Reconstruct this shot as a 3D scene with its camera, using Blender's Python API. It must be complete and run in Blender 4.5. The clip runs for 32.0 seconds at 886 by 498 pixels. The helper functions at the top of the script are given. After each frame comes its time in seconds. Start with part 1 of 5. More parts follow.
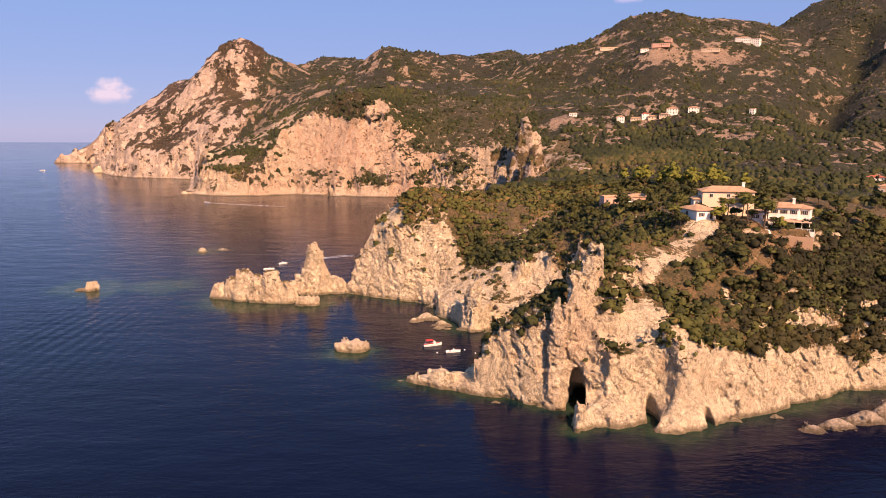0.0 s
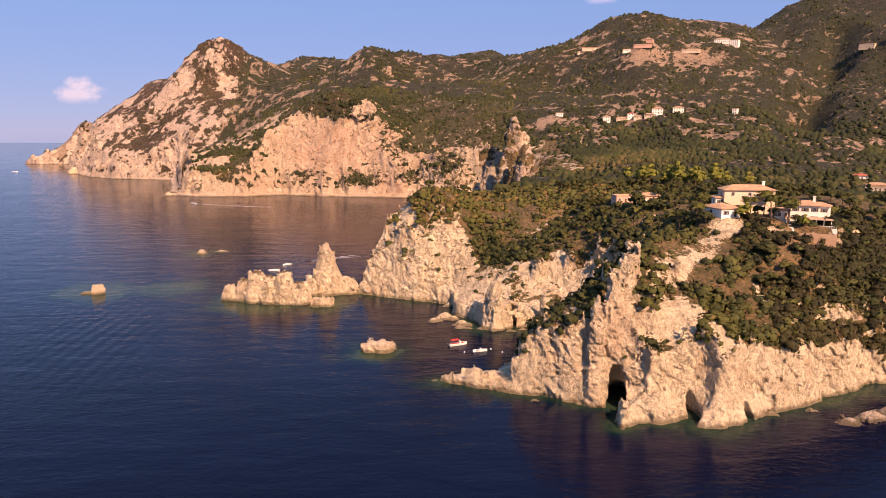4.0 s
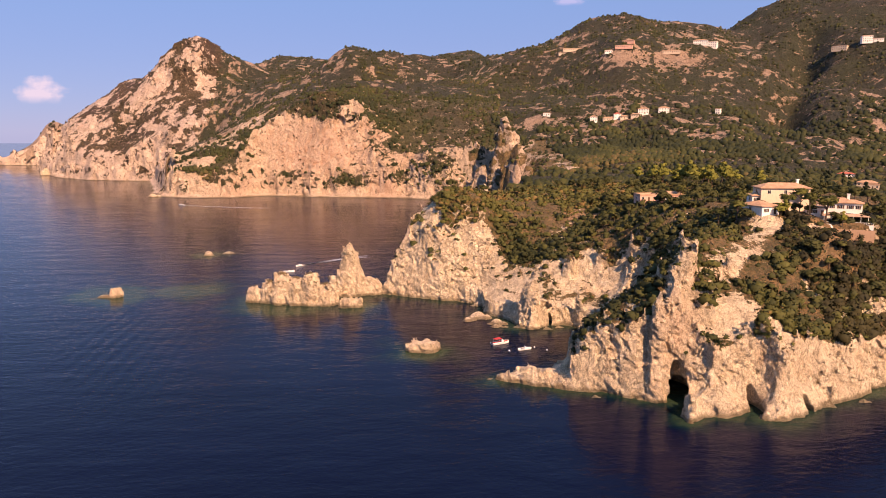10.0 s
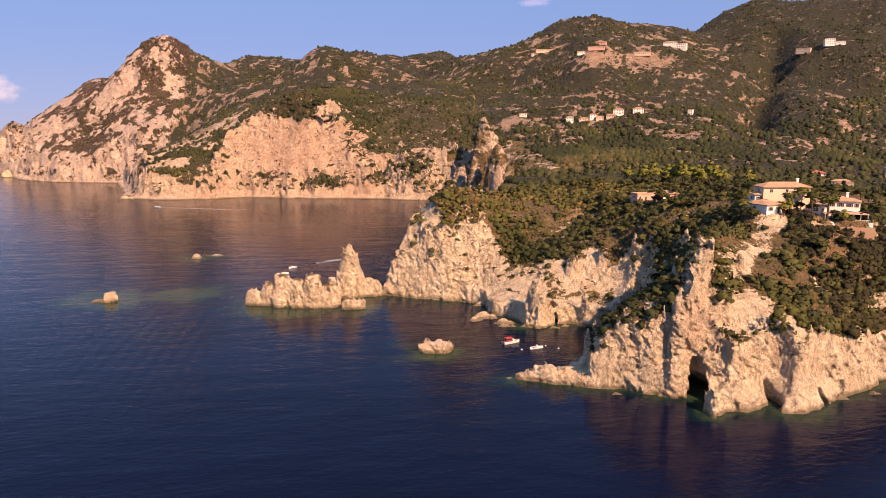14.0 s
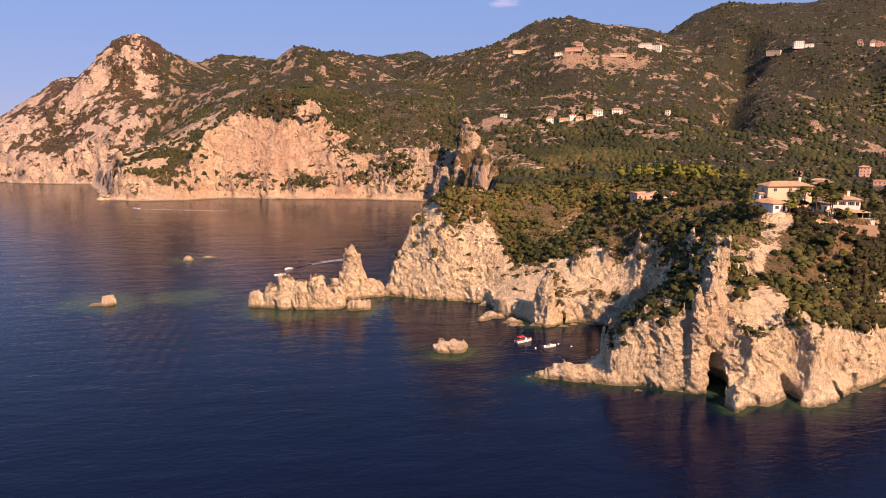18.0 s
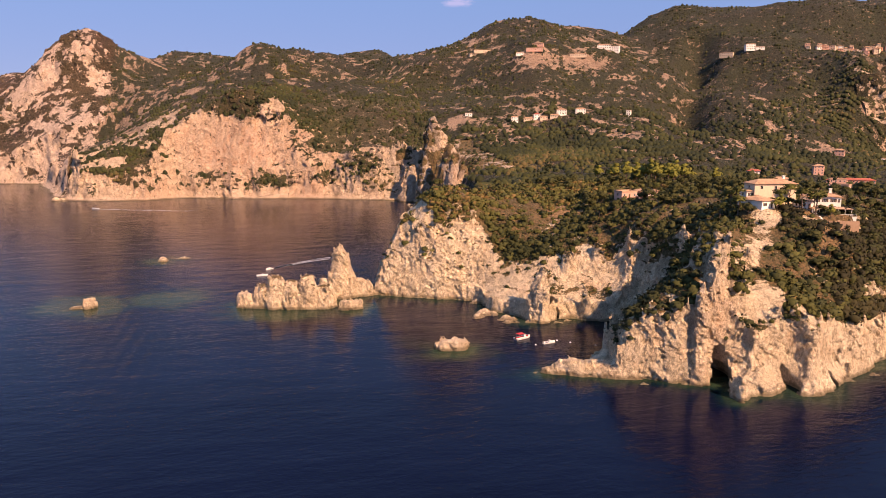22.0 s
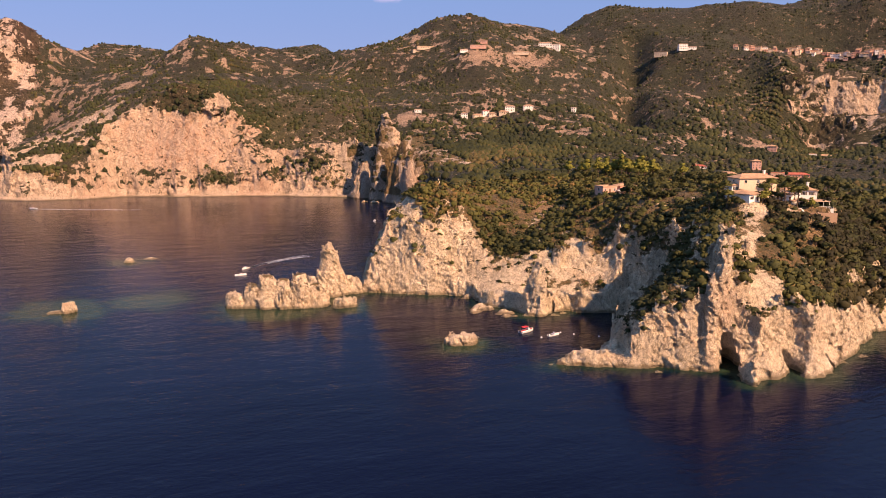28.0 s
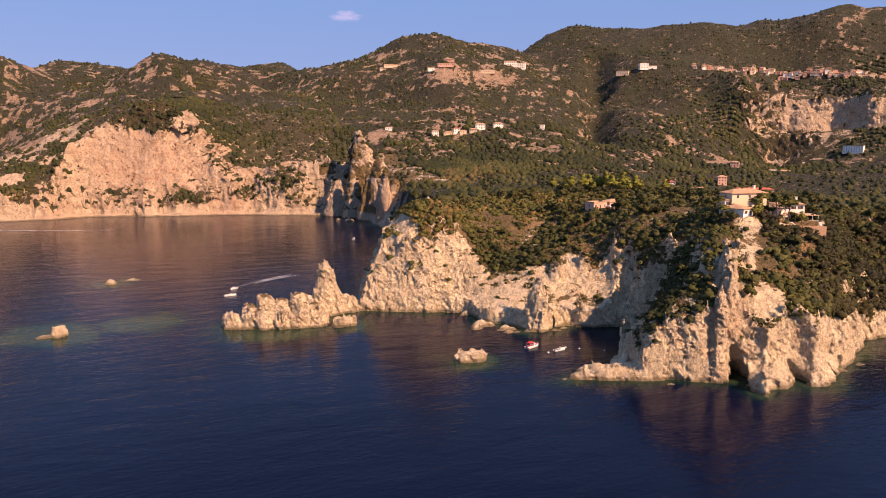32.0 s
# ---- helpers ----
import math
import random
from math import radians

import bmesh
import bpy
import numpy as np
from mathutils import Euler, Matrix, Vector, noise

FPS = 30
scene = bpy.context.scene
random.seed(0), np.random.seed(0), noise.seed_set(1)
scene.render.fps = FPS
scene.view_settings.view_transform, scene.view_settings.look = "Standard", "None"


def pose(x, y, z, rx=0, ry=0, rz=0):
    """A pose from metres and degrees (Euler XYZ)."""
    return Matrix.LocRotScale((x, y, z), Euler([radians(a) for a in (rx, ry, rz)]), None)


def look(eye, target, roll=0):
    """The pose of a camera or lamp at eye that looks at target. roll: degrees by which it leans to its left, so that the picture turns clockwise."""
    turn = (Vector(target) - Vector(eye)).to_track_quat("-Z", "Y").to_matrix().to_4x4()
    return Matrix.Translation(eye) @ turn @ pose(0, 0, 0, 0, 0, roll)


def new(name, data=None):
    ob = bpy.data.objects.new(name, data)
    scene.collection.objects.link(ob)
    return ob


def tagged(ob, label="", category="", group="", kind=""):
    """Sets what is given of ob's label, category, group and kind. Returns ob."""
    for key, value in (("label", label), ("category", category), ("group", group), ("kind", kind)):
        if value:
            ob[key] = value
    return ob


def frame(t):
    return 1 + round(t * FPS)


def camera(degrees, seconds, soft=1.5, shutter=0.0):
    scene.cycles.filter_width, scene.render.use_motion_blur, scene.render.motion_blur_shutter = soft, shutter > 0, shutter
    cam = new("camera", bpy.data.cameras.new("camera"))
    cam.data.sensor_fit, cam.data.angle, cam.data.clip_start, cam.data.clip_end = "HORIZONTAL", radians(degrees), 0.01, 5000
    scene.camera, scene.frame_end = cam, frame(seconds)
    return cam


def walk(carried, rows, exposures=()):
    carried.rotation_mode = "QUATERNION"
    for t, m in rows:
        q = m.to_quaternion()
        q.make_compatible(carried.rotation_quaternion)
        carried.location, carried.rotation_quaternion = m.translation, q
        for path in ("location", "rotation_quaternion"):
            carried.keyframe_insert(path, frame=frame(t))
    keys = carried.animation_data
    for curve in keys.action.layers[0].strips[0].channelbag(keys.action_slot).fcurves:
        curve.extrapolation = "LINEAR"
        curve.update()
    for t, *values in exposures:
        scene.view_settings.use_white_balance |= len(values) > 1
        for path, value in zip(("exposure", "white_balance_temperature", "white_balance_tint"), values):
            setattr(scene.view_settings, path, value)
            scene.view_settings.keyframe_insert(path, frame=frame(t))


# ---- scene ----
cam = camera(64.11, 32.0, 0.8)
ROWS = [
    (0, 0.07, -0.06, 83.01, 80.556, 0.128, -0.118),
    (0.5, -2.63, -0.12, 83.04, 80.550, 0.089, -0.421),
    (1, -5.26, -0.16, 83.05, 80.552, 0.062, -0.716),
    (1.5, -7.84, -0.19, 83.05, 80.555, 0.078, -1.002),
    (2, -10.38, -0.21, 83.04, 80.564, 0.061, -1.290),
    (2.5, -12.91, -0.22, 83.03, 80.567, 0.048, -1.571),
    (3, -15.42, -0.21, 83.00, 80.563, 0.034, -1.851),
    (3.5, -17.92, -0.19, 82.98, 80.564, 0.055, -2.114),
    (5.5, -27.94, 0.03, 82.86, 80.530, 0.014, -3.101),
    (6, -30.44, 0.11, 82.84, 80.533, -0.004, -3.313),
    (6.5, -32.93, 0.21, 82.81, 80.547, 0.002, -3.528),
    (7, -35.42, 0.31, 82.79, 80.548, -0.008, -3.741),
    (7.5, -37.89, 0.43, 82.78, 80.562, 0.032, -3.944),
    (8, -40.35, 0.55, 82.77, 80.571, -0.022, -4.162),
    (8.5, -42.79, 0.68, 82.76, 80.576, -0.022, -4.371),
    (9, -45.21, 0.82, 82.76, 80.574, -0.008, -4.583),
    (9.5, -47.60, 0.97, 82.76, 80.571, -0.012, -4.833),
    (10, -49.97, 1.12, 82.76, 80.570, 0.009, -5.093),
    (10.5, -52.32, 1.28, 82.77, 80.578, -0.035, -5.437),
    (11, -54.63, 1.45, 82.78, 80.571, -0.013, -5.808),
    (11.5, -56.92, 1.62, 82.79, 80.570, -0.011, -6.186),
    (12, -59.19, 1.80, 82.80, 80.578, -0.019, -6.545),
    (12.5, -61.43, 1.99, 82.82, 80.575, -0.005, -6.913),
    (13, -63.64, 2.19, 82.83, 80.578, -0.000, -7.277),
    (13.5, -65.84, 2.40, 82.84, 80.593, 0.007, -7.647),
    (14, -68.02, 2.61, 82.85, 80.603, -0.026, -7.982),
    (14.5, -70.19, 2.84, 82.86, 80.603, 0.010, -8.314),
    (16.5, -78.79, 3.89, 82.86, 80.593, 0.015, -9.550),
    (17, -80.94, 4.19, 82.85, 80.607, -0.011, -9.804),
    (17.5, -83.11, 4.51, 82.84, 80.610, -0.013, -10.089),
    (18, -85.29, 4.85, 82.82, 80.626, -0.012, -10.551),
    (18.5, -87.49, 5.20, 82.80, 80.615, -0.014, -11.123),
    (19, -89.72, 5.58, 82.77, 80.605, 0.019, -11.694),
    (19.5, -91.96, 5.97, 82.74, 80.580, 0.090, -12.133),
    (20, -94.24, 6.39, 82.71, 80.580, 0.053, -12.229),
    (20.5, -96.54, 6.83, 82.68, 80.586, 0.063, -12.574),
    (21, -98.87, 7.30, 82.64, 80.591, 0.098, -13.214),
    (21.5, -101.23, 7.79, 82.60, 80.567, 0.137, -13.882),
    (22, -103.62, 8.30, 82.56, 80.560, 0.155, -14.448),
    (22.5, -106.04, 8.83, 82.53, 80.564, 0.202, -14.945),
    (23, -108.49, 9.39, 82.49, 80.568, 0.211, -15.391),
    (23.5, -110.95, 9.97, 82.46, 80.559, 0.208, -15.875),
    (24, -113.43, 10.58, 82.43, 80.561, 0.219, -16.412),
    (24.5, -115.93, 11.21, 82.41, 80.571, 0.216, -16.945),
    (25, -118.44, 11.86, 82.40, 80.574, 0.263, -17.500),
    (25.5, -120.95, 12.53, 82.38, 80.587, 0.255, -18.027),
    (27.5, -130.91, 15.43, 82.41, 80.301, 0.215, -19.843),
    (28, -133.34, 16.20, 82.43, 80.293, 0.255, -20.305),
    (28.5, -135.75, 16.99, 82.46, 80.514, 0.229, -20.734),
    (29, -138.11, 17.80, 82.49, 80.788, 0.264, -21.188),
    (29.5, -140.44, 18.63, 82.51, 80.998, 0.214, -21.627),
    (30, -142.73, 19.47, 82.53, 81.194, 0.168, -22.037),
    (30.5, -144.98, 20.33, 82.54, 81.390, 0.177, -22.461),
    (31, -147.19, 21.21, 82.54, 81.590, 0.132, -22.878),
    (31.5, -149.37, 22.11, 82.51, 81.704, 0.114, -23.303),
    (32, -151.53, 23.03, 82.45, 81.685, 0.072, -23.740),
]
PATH = [(t, pose(x, y, z, 0, 0, turn) @ pose(0, 0, 0, tilt, 0, 0) @ pose(0, 0, 0, 0, 0, lean))
        for t, x, y, z, tilt, lean, turn in ROWS]
walk(cam, PATH, [(0, 1.0, 6500, 34), (32, 0.94, 6500, 34)])

# ---- sky and sun ----
SUN_WAY = Vector((0.345, -0.69, 0.637)).normalized()
world = bpy.data.worlds.new("sky")
scene.world = world
world.use_nodes = True
wn = world.node_tree
sky = wn.nodes.new("ShaderNodeTexSky")
sky.sky_type = "NISHITA"
sky.sun_disc = False
sky.sun_elevation = math.asin(SUN_WAY.z)
sky.sun_rotation = math.atan2(SUN_WAY.x, SUN_WAY.y)
sky.altitude = 80
sky.air_density, sky.dust_density, sky.ozone_density = 1.0, 0.0, 6.0
way = wn.nodes.new("ShaderNodeSeparateXYZ")
wn.links.new(wn.nodes.new("ShaderNodeTexCoord").outputs["Generated"], way.inputs[0])
lift = wn.nodes.new("ShaderNodeMapRange")
lift.inputs["From Min"].default_value, lift.inputs["From Max"].default_value = -0.02, 0.22
wn.links.new(way.outputs[2], lift.inputs["Value"])
vault = wn.nodes.new("ShaderNodeMix")
vault.data_type = "RGBA"
vault.inputs[6].default_value, vault.inputs[7].default_value = (2.75, 3.35, 5.6, 1), (2.05, 3.95, 6.6, 1)
wn.links.new(lift.outputs[0], vault.inputs[0])
haze = wn.nodes.new("ShaderNodeMix")
haze.data_type = "RGBA"
haze.inputs[0].default_value = 0.78
wn.links.new(vault.outputs[2], haze.inputs[7])
wn.links.new(sky.outputs[0], haze.inputs[6])
wn.links.new(haze.outputs[2], wn.nodes["Background"].inputs[0])
wn.nodes["Background"].inputs[1].default_value = 0.055
lamp = bpy.data.lights.new("sun", "SUN")
lamp.energy, lamp.angle, lamp.color = 5.0, radians(0.6), (1.0, 0.69, 0.385)
sun = new("sun", lamp)
sun.matrix_world = look(SUN_WAY * 1000, (0, 0, 0))

# ---- number helpers ----
RNG = np.random.default_rng(7)
LATTICE = RNG.random((64, 64, 64)).astype(np.float32) * 2 - 1


def value_noise(x, y, z):
    """Smooth noise between -1 and 1, on arrays."""
    xi, yi, zi = np.floor(x), np.floor(y), np.floor(z)
    fx, fy, fz = (x - xi), (y - yi), (z - zi)
    fx, fy, fz = (v * v * (3 - 2 * v) for v in (fx, fy, fz))
    a, b, c = (v.astype(np.int32) & 63 for v in (xi, yi, zi))
    a1, b1, c1 = (a + 1) & 63, (b + 1) & 63, (c + 1) & 63
    lo = (LATTICE[a, b, c] * (1 - fx) + LATTICE[a1, b, c] * fx) * (1 - fy) + (LATTICE[a, b1, c] * (1 - fx) + LATTICE[a1, b1, c] * fx) * fy
    hi = (LATTICE[a, b, c1] * (1 - fx) + LATTICE[a1, b, c1] * fx) * (1 - fy) + (LATTICE[a, b1, c1] * (1 - fx) + LATTICE[a1, b1, c1] * fx) * fy
    return lo * (1 - fz) + hi * fz


def fbm(x, y, z, size, octaves=4, gain=0.5):
    total, amp = 0.0, 1.0
    for n in range(octaves):
        k = 2.03**n / size
        total = total + amp * value_noise(x * k + 11.3 * n, y * k + 5.7 * n, z * k + 3.1 * n)
        amp *= gain
    return total


def ridged(x, y, z, size, octaves=3):
    total, amp = 0.0, 1.0
    for n in range(octaves):
        k = 2.1**n / size
        total = total + amp * (1 - 2 * np.abs(value_noise(x * k + 7.9 * n, y * k + 2.3 * n, z * k + 9.1 * n)))
        amp *= 0.5
    return total


def smooth(a, b, v):
    t = np.clip((v - a) / (b - a), 0, 1)
    return t * t * (3 - 2 * t)


# ---- the plan of the coast: metres, x east, y north ----
NEAR_SHORE = [(520, 60), (300, 175), (200, 214), (160, 221), (145, 220), (133, 220), (120, 212), (107, 205.5), (94, 199.3), (83, 193.6), (78, 191), (73, 187),
              (65, 185), (60, 187), (61, 194), (57, 193), (50, 189), (44, 190), (38.5, 187), (38, 192), (41, 198), (40, 202), (35, 204), (28, 207.5),
              (17, 212.5), (8, 217), (0, 220.5), (-11.5, 227.8), (0, 231), (14, 233), (22, 243), (38, 249), (52, 262), (58, 273), (52, 281),
              (38, 289), (31, 291), (19, 288), (9, 290), (8, 298), (-3, 316), (-2, 333), (-14, 341), (-31, 346), (-50, 360), (-44, 380), (-20, 395), (10, 430)]
FAR_SHORE = [(45, 520), (60, 620), (78, 690), (82, 725), (90, 752), (86, 800), (66, 836), (38, 846), (-8, 882), (-56, 904), (-134, 908),
             (-195, 930), (-238, 903), (-291, 921), (-332, 938), (-337, 960), (-400, 1120), (-434, 1221), (-500, 1245), (-546, 1270), (-616, 1316),
             (-668, 1400), (-750, 1560), (-830, 1720), (-870, 1838), (-1003, 1843), (-1040, 1920), (-900, 2050), (-600, 2300), (-600, 4200), (5200, 4200),
             (5200, 60)]
# heights of summits, ridges, spurs and hollows
FRONT = [(18, 221, 20), (22, 224, 22), (23.5, 219.5, 23), (27, 219, 26), (27.5, 213.5, 24), (31, 207, 25), (30, 226, 25), (42, 222, 37), (50, 222, 38), (48, 231, 37), (56, 240, 41), (64, 249, 44),
         (49, 203, 21), (54, 205, 20.5), (62, 205, 23.5), (64, 208.5, 27.5), (65, 221, 35.5), (75, 206, 25), (82, 213, 31), (87, 212, 28), (91, 207.5, 20), (113.5, 227.5, 38.5), (76, 249, 46), (83, 248, 47),
         (84, 235, 43)]
TERRACE = [(92, 250, 50), (102, 208, 16), (112, 214, 18), (107, 240, 47), (113, 246, 49), (139, 246, 46), (128, 226, 22), (142, 231, 26), (160, 240, 28), (107, 268, 52), (185, 262, 48), (210, 300, 46), (8, 226, 6), (0, 228, 2),
           (40, 238, 22), (47, 246, 14), (56, 257, 22), (63, 272, 28), (70, 272, 37), (92, 256, 51), (75, 262, 43), (126, 234, 34)]
BLUFF = [(-12, 371, 53), (-7, 366, 53), (-19, 361, 47), (-28, 368, 40), (-2, 356, 47), (5, 353, 39), (2, 364, 48), (11, 360, 37), (24, 356.5, 36), (49, 359, 38), (64, 343, 41), (85, 346, 46), (31, 320, 24), (48, 312, 27),
         (39, 307, 17), (58, 297, 25), (61, 297, 33), (12, 331, 17), (20, 318, 15), (-8, 338, 7), (0, 316, 4), (6, 304, 5), (20, 400, 47), (100, 400, 50), (36, 340, 31)]
HEADLAND = FRONT + TERRACE + BLUFF
COUNTRY = [(124, 589, 46), (86, 733, 40), (150, 480, 48), (237, 466, 44), (357, 514, 36), (483, 600, 30), (521, 732, 52), (312, 367, 36), (323, 785, 78),
           (248, 787, 62), (182, 756, 56), (299, 876, 101), (227, 988, 120), (477, 925, 110), (109, 874, 62), (777, 852, 104), (480, 651, 36), (650, 560, 50),
           (900, 500, 60), (420, 250, 30), (31, 930, 74), (-51, 905, 30), (-87, 946, 102), (-75, 966, 116), (-174, 932, 73), (-206, 910, 24), (-128, 971, 128),
           (25, 882, 60), (-272, 917, 34), (580, 939, 136), (60, 1000, 110)]
CAPE = [(-63, 1306, 222), (-269, 1669, 251), (135, 1503, 255), (119, 1338, 203), (-390, 1426, 264), (-372, 1432, 261), (-422, 1411, 224), (-424, 1442, 254), (-442, 1442, 238),
        (-461, 1447, 223), (-346, 1413, 220), (-310, 1409, 186), (-237, 1459, 188), (-185, 1411, 187), (-367, 1270, 118), (-349, 1203, 66), (-503, 1482, 186), (-577, 1538, 176),
        (-650, 1600, 150), (-715, 1690, 120)]
HILLS = [(-867, 1985, 101), (-912, 1962, 106), (-979, 1900, 24), (-328, 1546, 210), (-482, 1317, 80), (-502, 1260, 30), (-613, 1344, 52), (-160, 1120, 140), (-250, 1080, 100),
         (54, 1339, 178), (-150, 1330, 196), (0, 1150, 160), (200, 1180, 155), (-420, 1500, 215), (-640, 1490, 120)]
RIDGES = [(408, 1327, 303), (475, 1140, 224), (225, 1373, 239), (319, 1315, 270), (470, 1230, 250), (328, 1128, 212), (282, 1232, 220), (265, 1008, 135), (409, 1106, 203),
          (640, 1380, 274), (540, 1260, 257), (600, 1240, 236), (700, 1400, 322), (760, 1385, 347), (943, 1158, 315), (850, 1270, 324), (1088, 1047, 324), (1200, 1010, 330),
          (1290, 980, 350), (1400, 960, 325), (716, 1084, 218), (900, 1055, 221), (977, 1017, 206), (1080, 900, 205), (1200, 800, 200), (755, 1010, 200), (780, 858, 134),
          (833, 800, 119), (950, 760, 140), (640, 1020, 150), (570, 1130, 190)]
CRESTS = [(-728, 1616, 81), (-918, 1877, 44), (-1018, 1914, 8), (-312, 1481, 220), (-208, 1657, 244), (-165, 1629, 239), (-20, 1298, 219), (20, 1436, 225), (60, 1475, 230),
          (101, 1460, 237), (188, 1492, 225), (499, 1350, 290), (596, 1353, 280), (1004, 1203, 339), (1110, 1181, 347), (1202, 1051, 362), (1252, 1014, 356), (-953, 1947, 47),
          (-115, 1306, 220), (289, 1394, 261), (1123, 1120, 340)]
BEYOND = [(900, 1700, 200), (1300, 1500, 230), (1800, 1200, 260), (2500, 1500, 200), (500, 1700, 180), (150, 1800, 180), (0, 2200, 120), (-500, 2200, 80), (2500, 400, 150),
          (1500, 500, 90), (-250, 1850, 200), (-600, 1900, 90), (-750, 2100, 60)]
SHORE = np.array(NEAR_SHORE + FAR_SHORE, float)
SPOTS = np.array(HEADLAND + COUNTRY + CAPE + HILLS + RIDGES + CRESTS + BEYOND, float)
REACH = np.where(np.hypot(SPOTS[:, 0] - 60, SPOTS[:, 1] - 300) < 200, 5.0, 16.0)
kernel = np.hypot(*(SPOTS[:, None, :2] - SPOTS[None, :, :2]).transpose(2, 0, 1))
kernel = np.sqrt(kernel**2 + REACH[None] ** 2)
system = np.block([[kernel, np.ones((len(SPOTS), 1))], [np.ones((1, len(SPOTS))), np.zeros((1, 1))]])
WEIGHTS = np.linalg.solve(system, np.r_[SPOTS[:, 2], 0])


def inland(x, y):
    """How far a place lies inside the shore; below zero out at sea."""
    shape, x, y = x.shape, x.ravel(), y.ravel()
    best, inside = np.full(len(x), 1e9), np.zeros(len(x), bool)
    for (ax, ay), (bx, by) in zip(SHORE, np.roll(SHORE, -1, 0)):
        dx, dy = bx - ax, by - ay
        t = np.clip(((x - ax) * dx + (y - ay) * dy) / (dx * dx + dy * dy), 0, 1)
        best = np.minimum(best, (x - ax - t * dx) ** 2 + (y - ay - t * dy) ** 2)
        if ay != by:
            inside ^= ((ay > y) != (by > y)) & (x < dx * (y - ay) / dy + ax)
    return (np.sqrt(best) * np.where(inside, 1, -1)).reshape(shape)


def rise(x, y):
    """The bare height of the country, before its shore cuts it."""
    out = np.full(x.shape, WEIGHTS[-1])
    for (px, py, _), w, c in zip(SPOTS, WEIGHTS, REACH):
        out = out + w * np.sqrt((x - px) ** 2 + (y - py) ** 2 + c * c)
    return out


# steep fins and pinnacles: x, y, half width, half depth, turn, height
NEAR_FINS = [(35, 205.5, 3.2, 3.2, 0, 35), (40, 208, 4.5, 3.6, 40, 41), (46.5, 214, 8, 6, 42, 46), (51, 212, 7, 6, 20, 38), (44, 221, 8, 7, 20, 41), (66, 224, 5, 4, 40, 40), (50, 309, 5, 6, 30, 29), (36, 313, 5, 6, 0, 27), (13, 293, 4.0, 6, 15, 20), (61, 298, 4, 6, 20, 35), (-40, 369, 6, 6, 0, 18), (0, 228, 4, 3, 0, 4), (14, 222, 2.5, 2, 0, 10)]
CRAG_FINS = [(98, 838, 12, 24, 20, 100), (91, 828, 11, 15, 35, 84), (108, 852, 20, 24, 10, 82), (74, 842, 16, 12, 0, 44), (82, 812, 11, 12, 0, 56), (92, 782, 12, 12, 10, 52), (101, 775, 15, 20, 25, 70), (91, 727, 7, 14, 10, 55), (104, 732, 14, 11, -15, 48), (122, 735, 18, 14, -15, 45), (136, 722, 18, 14, -20, 34)]
FINS = NEAR_FINS + CRAG_FINS


RAVINE = [(700, 1210), (640, 1120), (546, 995), (500, 935), (466, 870)]
# level ground under the buildings: x, y, radius, height
PADS = [(108, 262, 11, 52), (125, 253, 9, 49.7), (93, 257, 5, 52), (90, 350, 11, 47), (136, 260, 8, 49)]


